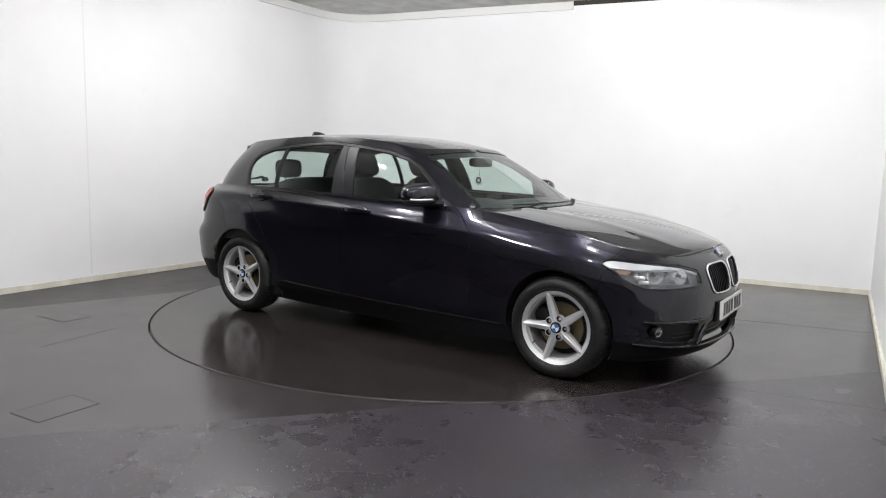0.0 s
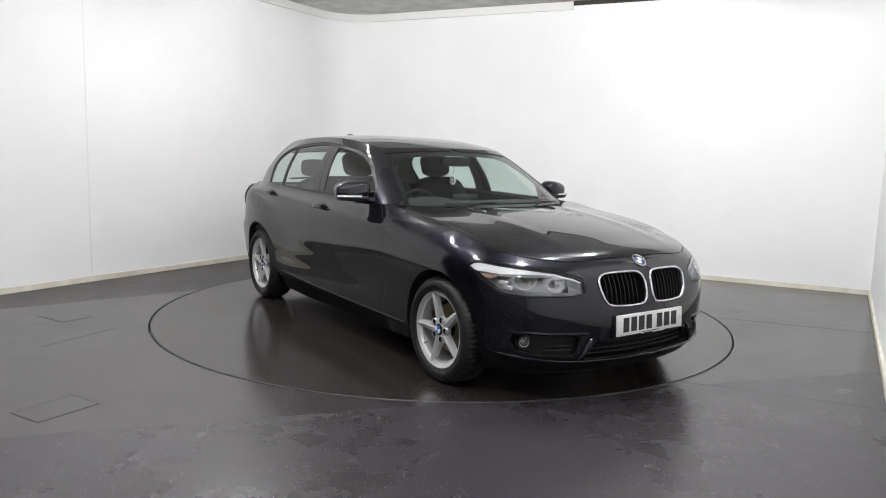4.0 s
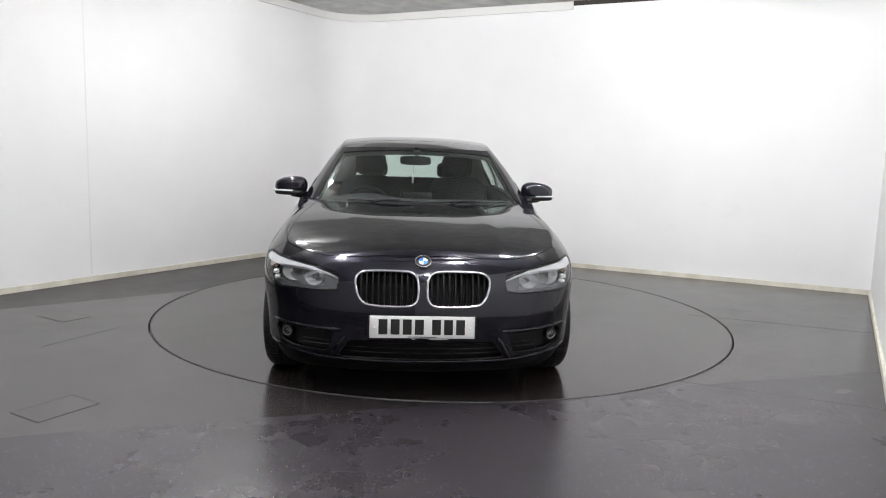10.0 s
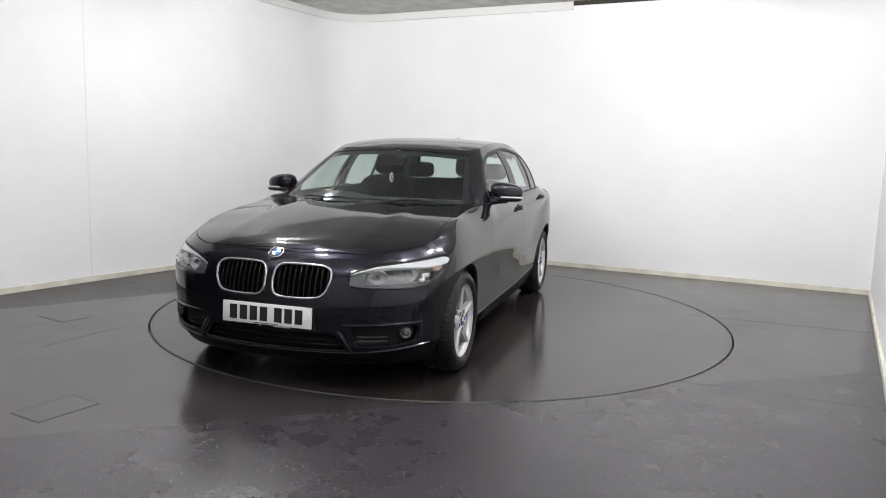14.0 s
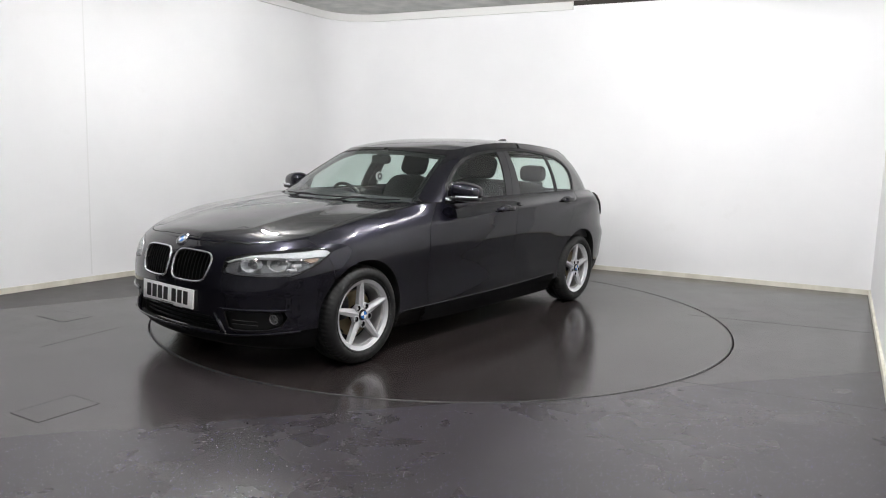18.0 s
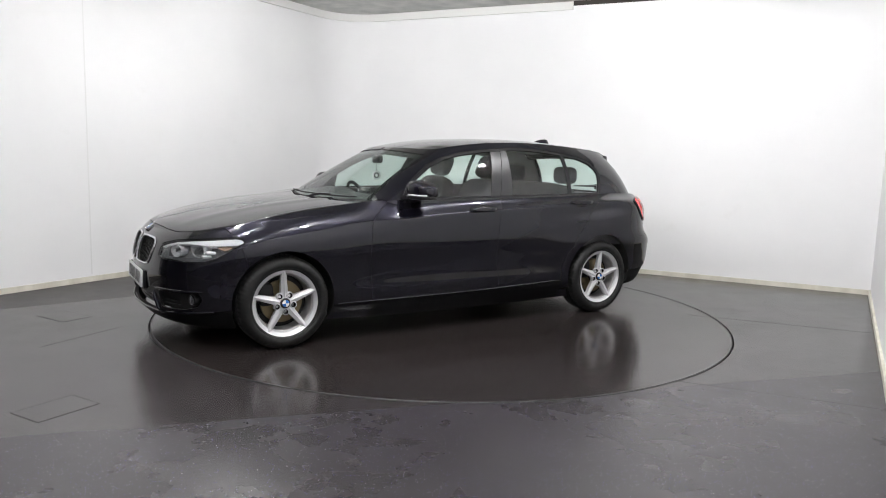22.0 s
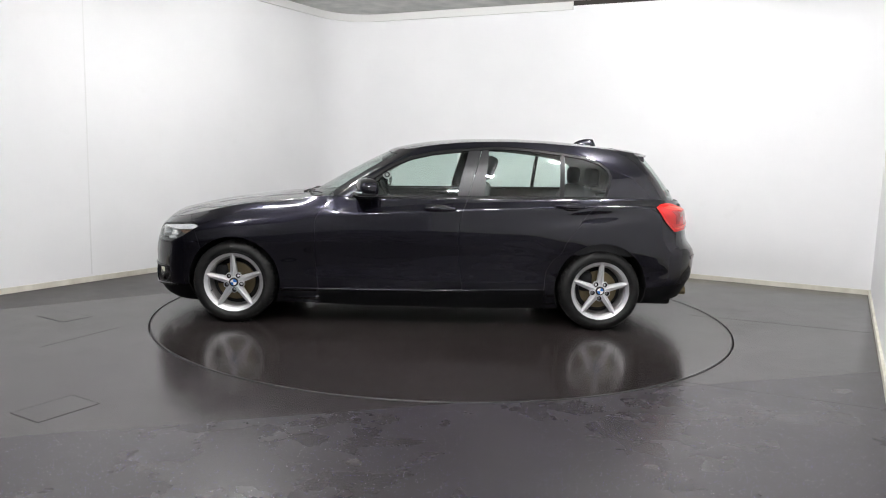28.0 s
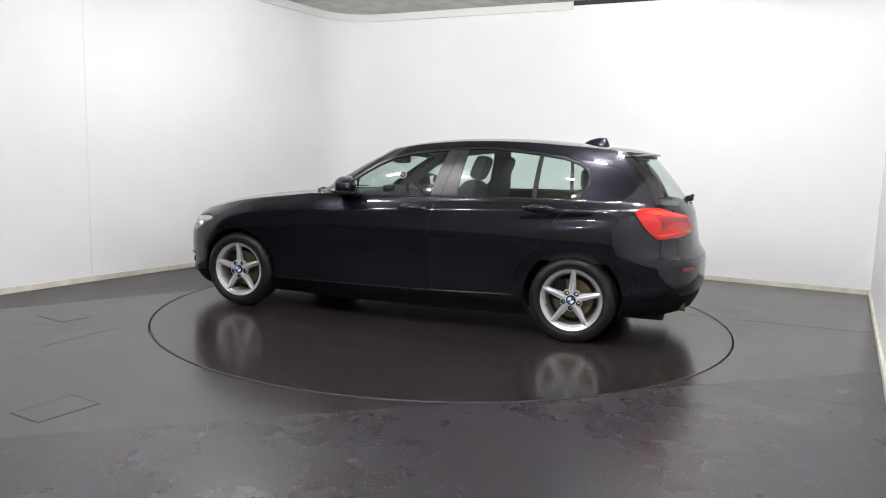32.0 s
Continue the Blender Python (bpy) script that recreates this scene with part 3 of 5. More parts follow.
M_LENS = glass_material("clear_lens", (0.92, 0.94, 0.95))

car = new("car")
tagged(car, "shiny black five-door hatchback parked on the turntable", "car")


def mirrored(build):
    for side in (1, -1):
        build(side)


GAP = 0.0018
AXLE_F, AXLE_R, HUB_Z, TYRE_R = 1.343, -1.343, 0.300, 0.300
ARCH_F, ARCH_R = disc_xz(AXLE_F, HUB_Z + 0.004, 0.333), disc_xz(AXLE_R, HUB_Z + 0.014, 0.340)
ARCHES = either(ARCH_F, ARCH_R)

# seams of the panels
SEAM_DOOR_F = curve((0.15, 0.72), (0.26, 0.728), (0.45, 0.748), (0.60, 0.755), (0.76, 0.752), (0.80, 0.742), (0.84, 0.712), (0.945, 0.600), (1.0, 0.55))
SEAM_DOOR_M = curve((0.15, -0.335), (0.29, -0.322), (0.45, -0.298), (0.585, -0.285), (0.79, -0.291), (0.87, -0.315), (0.96, -0.352), (1.083, -0.385), (1.32, -0.455), (1.40, -0.48))
SEAM_DOOR_R = curve((0.15, -0.925), (0.40, -0.93), (0.52, -0.98), (0.57, -1.036), (0.653, -1.072), (0.759, -1.149), (0.843, -1.206), (0.927, -1.283), (0.985, -1.350), (1.1, -1.42))
SEAM_SILL = curve((1.0, 0.262), (0.13, 0.268), (-0.86, 0.295), (-1.0, 0.30))
SEAM_BUMPER_F = curve((0.1, 1.60), (0.45, 1.60), (0.52, 1.58), (0.66, 1.615), (0.80, 1.70))
SEAM_BUMPER_R = curve((0.2, -1.49), (0.7, -1.49))
BUMPER_R_TOP = curve((-2.2, 0.60), (-2.0, 0.61), (-1.85, 0.63), (-1.66, 0.62))
LAMP_F = polygon("xz", (1.590, 0.700), (1.612, 0.720), (1.640, 0.7255), (1.70, 0.722), (1.79, 0.713), (1.876, 0.702), (1.935, 0.690), (1.985, 0.666), (2.030, 0.630), (2.030, 0.585), (2.008, 0.573), (1.90, 0.570), (1.82, 0.576), (1.765, 0.600), (1.70, 0.633), (1.625, 0.680))
LAMP_FY = inside(LAMP_F, lambda p: np.abs(p[:, 1]) - 0.425)
LAMP_R = polygon("xz", (-1.724, 0.920), (-1.76, 0.938), (-1.82, 0.946), (-1.87, 0.944), (-2.0, 0.906), (-2.12, 0.868), (-2.14, 0.80), (-2.0, 0.756), (-1.90, 0.745), (-1.872, 0.748), (-1.80, 0.815))
LAMP_RY = inside(LAMP_R, lambda p: np.abs(p[:, 1]) - 0.44)
HOOD_LINE_Y = curve((2.0, 0.62), (1.80, 0.70), (1.6, 0.735), (1.2, 0.715), (0.9, 0.68), (0.60, 0.66))
HOOD_TOP_Z = curve((0.0, 0.750), (0.2, 0.747), (0.36, 0.738), (0.46, 0.735), (0.58, 0.745), (0.72, 0.772), (0.9, 0.82))
def rounded(*pts):
    """Cuts the corners of a closed outline twice."""
    pts = list(pts)
    for _ in range(2):
        pts = [(a[0] * (1 - k) + b[0] * k, a[1] * (1 - k) + b[1] * k) for a, b in zip(pts, pts[1:] + pts[:1]) for k in (0.25, 0.75)]
    return pts


# kidney openings, front intake and plate recess, in y and z
KIDNEY_LINE = rounded((0.022, 0.64), (0.045, 0.673), (0.09, 0.682), (0.27, 0.680), (0.318, 0.668), (0.340, 0.640), (0.332, 0.585), (0.31, 0.535), (0.27, 0.512), (0.08, 0.510), (0.04, 0.522), (0.022, 0.555))
KIDNEY = polygon("yz", *KIDNEY_LINE)
KIDNEY_F = inside(KIDNEY, beyond("x", 1.9))
INTAKE = inside(polygon("yz", (-0.1, 0.333), (0.355, 0.333), (0.37, 0.325), (0.422, 0.25), (0.41, 0.242), (-0.1, 0.232)), beyond("x", 1.75))
FOG_BAY = inside(polygon("yz", (0.445, 0.368), (0.60, 0.371), (0.745, 0.378), (0.757, 0.345), (0.735, 0.292), (0.66, 0.270), (0.50, 0.264), (0.47, 0.272)), beyond("x", 1.65))

# side glass outline (x, z) on the greenhouse
DLO = polygon("xz", (0.46, 0.957), (0.40, 1.040), (0.33, 1.090), (0.205, 1.172), (0.08, 1.226), (-0.085, 1.266), (-0.25, 1.288), (-0.44, 1.306), (-0.60, 1.316), (-0.75, 1.312), (-0.90, 1.300), (-1.05, 1.284), (-1.215, 1.262), (-1.33, 1.224), (-1.385, 1.180), (-1.402, 1.140), (-1.395, 1.09), (-1.352, 0.990))
PILLAR_B = inside(line_x(curve((0.9, -0.265), (0.955, -0.27), (1.30, -0.355), (1.4, -0.38)), -1), line_x(curve((0.9, -0.468), (0.955, -0.470), (1.30, -0.505), (1.4, -0.515)), 1))
BAR_Q = inside(line_x(curve((0.9, -1.018), (1.3, -1.040)), -1), line_x(curve((0.9, -1.052), (1.3, -1.070)), 1))
SIDE_ONLY = lambda p: p[:, 0] * 0 + np.abs(p[:, 1]) - 0.48
PILLAR_LINE = lambda p: 0.678 - 0.43 * (p[:, 2] - 0.95) - np.abs(p[:, 1])
WIND = inside(beyond("x", 0.02), PILLAR_LINE, lambda p: 1.288 - 0.10 * p[:, 1] ** 2 - p[:, 2])
REAR_GLASS = inside(beyond("x", -1.5, -1), lambda p: 0.60 - 0.35 * (p[:, 2] - 0.95) - np.abs(p[:, 1]), lambda p: 1.275 - p[:, 2], lambda p: p[:, 2] - 0.965)
REAR_SIDE = inside(beyond("x", -1.5, -1), lambda p: 0.64 - 0.33 * (p[:, 2] - 0.95) - np.abs(p[:, 1]), lambda p: 1.279 - p[:, 2], lambda p: p[:, 2] - 0.961)

LIP_Z = lambda q: 0.236 + 0.030 * (np.maximum(0.0, q - 0.42) / 0.35) ** 1.6
ALL1, ALL3 = [GRID1], [GRID3]
BELT_STRIP = inside(line_z(lambda x: BELT(x) - 0.014), beyond("x", 0.52, -1), beyond("x", -1.36), lambda p: np.abs(p[:, 1]) - 0.70)
NOT_ARCH = lambda p: -ARCHES(p)
ABOVE_HOODLINE = lambda p: p[:, 2] - HOOD_TOP_Z(np.abs(p[:, 1]))
# the bonnet ends along the curved foot of the windscreen, with a black cowl between
BONNET_END = lambda p: p[:, 0] - 0.47 - 0.45 * np.maximum(0.0, 1 - (p[:, 1] / 0.792) ** 2) ** 0.476
BONNET_ZONE = inside(lambda p: HOOD_LINE_Y(p[:, 0]) - np.abs(p[:, 1]), ABOVE_HOODLINE, BONNET_END)
COWL = inside(lambda p: HOOD_LINE_Y(p[:, 0]) - np.abs(p[:, 1]), lambda p: -BONNET_END(p))


def sides(side):
    # wing, doors, rear quarter, sill
    shell("front_wing", [GRID1, GRID2], inside(shrunk(line_x(SEAM_DOOR_F), GAP), shrunk(line_x(SEAM_BUMPER_F, -1), GAP), NOT_ARCH, lambda p: -LAMP_F(p) - 0.003, lambda p: -BONNET_ZONE(p) - GAP, lambda p: -COWL(p), lambda p: -BELT_STRIP(p) - 0.001), M_PAINT, car, side=side)
    shell("front_door", ALL1, inside(shrunk(line_x(SEAM_DOOR_F, -1), GAP), shrunk(line_x(SEAM_DOOR_M), GAP), shrunk(line_z(SEAM_SILL), GAP), lambda p: -BELT_STRIP(p)), M_PAINT, car, side=side)
    shell("rear_door", ALL1, inside(shrunk(line_x(SEAM_DOOR_M, -1), GAP), shrunk(line_x(SEAM_DOOR_R), GAP), shrunk(line_z(SEAM_SILL), GAP), lambda p: -ARCH_R(p) - 0.02, lambda p: -BELT_STRIP(p)), M_PAINT, car, side=side)
    shell("rear_quarter", ALL1, inside(shrunk(line_x(SEAM_DOOR_R, -1), GAP), NOT_ARCH, beyond("x", -1.90), lambda p: -LAMP_R(p) - 0.002, either(line_z(curve((-1.9, 0.62), (-1.66, 0.615)), 1), line_x(SEAM_BUMPER_R, 1))), M_PAINT, car, side=side, rim=0.040)
    shell("sill", ALL1, inside(shrunk(line_z(SEAM_SILL, -1), GAP), beyond("x", -0.95), beyond("x", 1.02, -1), NOT_ARCH), M_SILL, car, "matt black sill", side=side)
    shell("belt_moulding", ALL1, BELT_STRIP, M_GLOSS, car, side=side, inset=-0.002, rim=0.006)
    # greenhouse: roof rail and C pillar, frames, glass
    shell("roof_side", ALL3, inside(lambda p: -DLO(p) - 0.020, lambda p: -WIND(p) - 0.004, lambda p: -REAR_SIDE(p) - 0.004, lambda p: np.abs(p[:, 1]) - 0.02, beyond("x", 0.64, -1)), M_PAINT, car, side=side)
    shell("rear_glass_border", [FINE3], inside(REAR_SIDE, lambda p: np.abs(p[:, 1]) - 0.606 + 0.35 * (p[:, 2] - 0.95)), M_GLOSS, car, side=side, inset=0.003)
    shell("window_frame", [FINE3], inside(grown(DLO, 0.018), lambda p: -DLO(p), ), M_BLACK, car, side=side, inset=0.002)
    for half in (1, -1):
        shell("pillar_trim", ALL3, inside(DLO, PILLAR_B, shrunk(line_x(SEAM_DOOR_M, half), 0.002)), M_PILLAR, car, side=side, inset=0.004)
    shell("quarter_bar", [FINE3], inside(DLO, BAR_Q), M_BLACK, car, side=side, inset=0.004)
    for name, f in (("front_side_window", lambda p: p[:, 0] + 0.32 - 0.0 * p[:, 2]), ("rear_side_window", inside(beyond("x", -0.42, -1), beyond("x", -1.04))), ("quarter_window", beyond("x", -1.04, -1))):
        pane = shell(name, ALL3, inside(grown(DLO, 0.006), f), M_GLASS, car, side=side, inset=0.008, rim=0)
        if pane:
            pane.visible_shadow = False


mirrored(sides)
shell("cowl", [GRID2], COWL, M_BLACK, car, "black plastic cowl under the windscreen", both=True, inset=0.012)
shell("bonnet", [GRID1, GRID2], shrunk(BONNET_ZONE, GAP), M_PAINT, car, both=True)
shell("front_bumper", [GRID1, GRID2], inside(shrunk(line_x(SEAM_BUMPER_F), GAP), lambda p: -LAMP_FY(p) - 0.003, lambda p: -BONNET_ZONE(p) - GAP, lambda p: -KIDNEY_F(p), lambda p: -INTAKE(p), lambda p: -FOG_BAY(p), NOT_ARCH, lambda p: p[:, 2] - LIP_Z(np.abs(p[:, 1]))), M_PAINT, car, both=True)
shell("front_skirt", ALL1, inside(line_x(SEAM_BUMPER_F), NOT_ARCH, lambda p: LIP_Z(np.abs(p[:, 1])) - p[:, 2]), M_SILL, car, "matt black lower edge of the bumper", both=True, inset=0.010)
VALANCE = curve((-2.2, 0.365), (-1.9, 0.345), (-1.6, 0.325))
REAR_LOW = inside(beyond("x", -1.4, -1), shrunk(line_x(SEAM_BUMPER_R, -1), GAP), NOT_ARCH)
shell("rear_valance", ALL1, inside(REAR_LOW, shrunk(line_z(VALANCE, -1), 0.001)), M_SILL, car, "matt black lower part of the rear bumper", both=True, inset=0.004)
shell("rear_bumper", ALL1, inside(shrunk(line_z(VALANCE), 0.001), beyond("x", -1.4, -1), shrunk(line_z(BUMPER_R_TOP, -1), GAP), shrunk(line_x(SEAM_BUMPER_R, -1), GAP), NOT_ARCH), M_PAINT, car, both=True, rim=0.040)
shell("tailgate", ALL1, inside(beyond("x", -1.905, -1), shrunk(line_z(BUMPER_R_TOP), GAP), lambda p: -LAMP_RY(p) - 0.002), M_PAINT, car, both=True)
shell("roof", [GRID4], all_over, M_PAINT, car, both=True)
pane = shell("windscreen", ALL3, grown(WIND, 0.004), M_GLASS, car, both=True, inset=0.004, rim=0)
pane.visible_shadow = False
shell("screen_border", [FINE3], inside(grown(WIND, 0.002), lambda p: 0.026 - WIND(p), beyond("z", 0.95)), M_GLOSS, car, "black printed border of the windscreen", both=True, inset=0.0075, rim=0)
pane = shell("rear_window", ALL3, grown(REAR_GLASS, 0.006), M_GLASS, car, both=True, inset=0.004, rim=0)
pane.visible_shadow = False


# ---- car: small shape helpers ----
def blob(bm, centre, size, e1=0.6, e2=0.6, nu=24, nv=14, m=None):
    """A rounded block: superellipsoid with half sizes size; low exponents are boxier."""
    def pw(c, e):
        return math.copysign(abs(c) ** e, c)
    rows = []
    for j in range(nv + 1):
        v = -math.pi / 2 + math.pi * j / nv
        row = []
        for i in range(nu):
            u = 2 * math.pi * i / nu
            p = Vector((size[0] * pw(math.cos(v), e1) * pw(math.cos(u), e2), size[1] * pw(math.cos(v), e1) * pw(math.sin(u), e2), size[2] * pw(math.sin(v), e1)))
            if m is not None:
                p = m @ p
            row.append(bm.verts.new(p + Vector(centre)))
        rows.append(row)
    for j in range(nv):
        for i in range(nu):
            k = (i + 1) % nu
            bm.faces.new((rows[j][i], rows[j][k], rows[j + 1][k], rows[j + 1][i]))
    bmesh.ops.remove_doubles(bm, verts=bm.verts, dist=1e-5)
    return bm


def blob_part(name, centre, size, mat, parent, label="", e1=0.6, e2=0.6, m=None, nu=24, nv=14):
    return part(name, blob(bmesh.new(), centre, size, e1, e2, nu, nv, m), mat, parent, label, 60)


def tube(points, radius, steps=8, ends=True):
    """A round bar along a line of points."""
    bm = bmesh.new()
    pts = [Vector(p) for p in points]
    rings = []
    for i, p in enumerate(pts):
        d = (pts[min(i + 1, len(pts) - 1)] - pts[max(i - 1, 0)]).normalized()
        q = d.to_track_quat("Z", "Y")
        r = radius[i] if isinstance(radius, (list, tuple)) else radius
        rings.append([bm.verts.new(p + q @ Vector((r * math.cos(2 * math.pi * k / steps), r * math.sin(2 * math.pi * k / steps), 0))) for k in range(steps)])
    for a, b in zip(rings, rings[1:]):
        for k in range(steps):
            j = (k + 1) % steps
            bm.faces.new((a[k], a[j], b[j], b[k]))
    if ends:
        bm.faces.new(rings[0][::-1])
        bm.faces.new(rings[-1])
    bmesh.ops.recalc_face_normals(bm, faces=bm.faces)
    return bm


def box_part(name, mat, parent, x0, x1, y0, y1, z0, z1, bevel=0.004, label="", m=None):
    bm = bmesh.new()
    box(bm, x0, x1, y0, y1, z0, z1, bevel)
    return part(name, bm, mat, parent, label, 35, m)


NOSE_K = np.concatenate([np.linspace(0, 0.8, 40), np.linspace(0.8, 0.9995, 80)[1:]])
NOSE_ST = np.stack([(1 - NOSE_K ** 2) ** (1 / NOSE_N), NOSE_K, NOSE_K * 0], -1)
NOSE_KEEL, NOSE_BELT = (f(X1F + (2.0 - X1F) * NOSE_ST[:, 0]) for f in (KEEL, BELT))


def nose_x(y, z):
    """Where the front skin lies at y, z."""
    p = lower_point(NOSE_ST, np.clip((z - NOSE_KEEL) / (NOSE_BELT - NOSE_KEEL), 0, 1))
    return float(np.interp(abs(y), p[:, 1], p[:, 0]))


def skin_y(x, z):
    """Half width of the lower body at x, z, rounded at nose and tail."""
    w = float(flank_w(np.array(x), np.array(z)))
    if x > X1F:
        return w * math.sqrt(max(0.0, 1 - ((x - X1F) / (float(NOSE(z)) - X1F)) ** NOSE_N))
    if x < X1R:
        return w * math.sqrt(max(0.0, 1 - ((x - X1R) / (float(TAIL(z)) - X1R)) ** 5))
    return w


# ---- wheels ----
def build_wheel():
    """A wheel about its hub, outer face towards +y."""
    wheel = part("wheel", lathe([(0.189, -0.034), (0.191, -0.014), (0.196, -0.008), (0.2105, -0.004), (0.2145, -0.001), (0.2165, -0.008), (0.2165, -0.02), (0.205, -0.04)], 72, closed=True), M_ALLOY, car, "silver five-spoke alloy wheel")
    part("rim_barrel", lathe([(0.168, -0.155), (0.174, -0.06), (0.181, -0.032), (0.190, -0.026), (0.195, -0.17), (0.168, -0.165)], 60, closed=True), M_BARREL, wheel, "dull dusty inner barrel, coloured darker for its shade")
    tyre = lathe([(0.2135, -0.006), (0.217, 0.003), (0.226, 0.008), (0.229, 0.006), (0.232, 0.010), (0.252, 0.013), (0.270, 0.008), (0.286, -0.006), (0.295, -0.020), (0.2995, -0.038), (0.2995, -0.062), (0.293, -0.064), (0.293, -0.070), (0.300, -0.072), (0.300, -0.098), (0.293, -0.100), (0.293, -0.106), (0.300, -0.108), (0.300, -0.134), (0.293, -0.136), (0.293, -0.142), (0.2995, -0.144), (0.2995, -0.165), (0.294, -0.182), (0.27, -0.20), (0.24, -0.205), (0.213, -0.195)], 192, closed=True)
    for v in tyre.verts:
        r, turn = math.hypot(v.co.x, v.co.z), round(math.atan2(v.co.z, v.co.x) / (2 * math.pi) * 192)
        if r > 0.284 and turn % 3 == 0 and not -0.144 < v.co.y < -0.062:
            v.co.x, v.co.z = v.co.x * (1 - 0.005 / r), v.co.z * (1 - 0.005 / r)
    part("tyre", tyre, M_RUBBER, wheel, "black rubber tyre", 50)
    for k in range(5):
        bm = bmesh.new()
        rows = []
        for r, w, y, h in ((0.030, 0.025, -0.018, 0.010), (0.055, 0.0270, -0.016, 0.012), (0.090, 0.0245, -0.014, 0.012), (0.140, 0.0205, -0.010, 0.010), (0.180, 0.0175, -0.006, 0.007), (0.2060, 0.0105, -0.0035, 0.002)):
            rows.append([bm.verts.new(p) for p in ((-w, y - 0.030, r), (-w * 0.94, y - 0.004, r), (-w * 0.30, y, r), (0, y + h * 0.45, r), (w * 0.30, y, r), (w * 0.94, y - 0.004, r), (w, y - 0.030, r))])
        for a, b in zip(rows, rows[1:]):
            for i in range(6):
                bm.faces.new((a[i], a[i + 1], b[i + 1], b[i]))
        bm.faces.new(rows[-1])
        bmesh.ops.recalc_face_normals(bm, faces=bm.faces)
        part("spoke", bm, M_ALLOY, wheel, sharp=18, m=Matrix.Rotation(2 * math.pi * k / 5, 4, "Y"))
        a = 2 * math.pi * (k + 0.5) / 5
        nut = lathe([(0.0, -0.030), (0.0085, -0.030), (0.0085, -0.022), (0.013, -0.013), (0.0165, -0.0125), (0.0165, -0.04)], 16)
        part("wheel_bolt", nut, M_BLACK, wheel, sharp=40, m=Matrix.Translation((0.0565 * math.sin(a), 0.001, 0.0565 * math.cos(a))))
        ring = lathe([(0.0165, -0.020), (0.0168, -0.0085), (0.0215, -0.009), (0.024, -0.03)], 16)
        part("bolt_well", ring, M_ALLOY, wheel, sharp=40, m=Matrix.Translation((0.0565 * math.sin(a), 0.0, 0.0565 * math.cos(a))))
    part("hub", lathe([(0.0, -0.012), (0.036, -0.012), (0.040, -0.016), (0.062, -0.024), (0.070, -0.045)], 32), M_ALLOY, wheel)
    cap = part("hub_cap", lathe([(0.0, -0.0045), (0.026, -0.005), (0.0325, -0.008), (0.034, -0.014)], 32), M_INK, wheel, "round hub cap with blue and white quarters")
    badge_quarters(cap, 0.0225, 0.0, "Y")
    part("brake_disc", lathe([(0.05, -0.085), (0.138, -0.085), (0.138, -0.108), (0.05, -0.108)], 40), M_DARKMETAL, wheel, "dull bronze-brown brake disc")
    part("wheel_backing", lathe([(0.0, -0.115), (0.172, -0.115), (0.172, -0.118), (0.0, -0.118)], 40), M_UNDER, wheel)
    bm = bmesh.new()
    blob(bm, (0.10, -0.095, 0.055), (0.05, 0.03, 0.075), 0.5, 0.5, 12, 8)
    part("brake_caliper", bm, M_BLACK, wheel)
    part("valve", tube([(0.165, -0.03, -0.055), (0.170, -0.008, -0.063)], 0.0035, 6), M_BLACK, wheel)
    return wheel


def badge_quarters(parent, r, lift, axis):
    """Four plain quarters, two blue and two white, on a round badge."""
    for k in range(4):
        bm = bmesh.new()
        rim = []
        for i in range(9):
            a = math.pi / 2 * (k + i / 8)
            rim.append((r * math.cos(a), r * math.sin(a)))
        pts = [(0, 0)] + rim
        h0, h1 = -0.006, lift
        def at(p, h):
            return (p[0], h, p[1]) if axis == "Y" else (h, p[0], p[1])
        lo = [bm.verts.new(at(p, h0)) for p in pts]
        hi = [bm.verts.new(at(p, h1)) for p in pts]
        bm.faces.new(hi)
        for i in range(len(pts)):
            j = (i + 1) % len(pts)
            bm.faces.new((lo[i], lo[j], hi[j], hi[i]))
        bmesh.ops.recalc_face_normals(bm, faces=bm.faces)
        part("badge_quarter", bm, (M_WHITE, M_BLUE)[k % 2], parent)


FACE_Y = 0.860
first_wheel = build_wheel()


def wheel_pose(x, side, spin):
    turn = Matrix.Rotation(math.pi, 4, "Z") if side < 0 else Matrix.Identity(4)
    return Matrix.Translation((x, side * FACE_Y, HUB_Z)) @ turn @ Matrix.Rotation(radians(spin), 4, "Y")


first_wheel.matrix_basis = wheel_pose(AXLE_F, 1, 3)
copy_thing(first_wheel, wheel_pose(AXLE_R, 1, -2))
copy_thing(first_wheel, wheel_pose(AXLE_F, -1, 18))
copy_thing(first_wheel, wheel_pose(AXLE_R, -1, 10))

# wheel housings and underside
for x in (AXLE_F, AXLE_R):
    for side in (1, -1):
        bm = bmesh.new()
        n = 40
        a_in = [bm.verts.new((0.360 * math.cos(math.pi * k / n), side * 0.50, HUB_Z + 0.008 + 0.360 * math.sin(math.pi * k / n))) for k in range(n + 1)]
        a_out = [bm.verts.new((v.co.x, side * min(0.840, skin_y(v.co.x + x, v.co.z) - 0.034), v.co.z)) for v in a_in]
        for k in range(n):
            bm.faces.new((a_in[k], a_in[k + 1], a_out[k + 1], a_out[k]))
        bm.faces.new(a_in)
        part("wheel_housing", bm, M_UNDER, car, m=Matrix.Translation((x, 0, 0)))
box_part("underbody", M_UNDER, car, -1.95, 1.90, -0.62, 0.62, 0.165, 0.36, 0.02)
box_part("floor_pan", M_UNDER, car, -0.97, 0.97, -0.77, 0.77, 0.150, 0.34, 0.02)
box_part("engine", M_UNDER, car, 0.95, 1.78, -0.45, 0.45, 0.34, 0.74, 0.03)
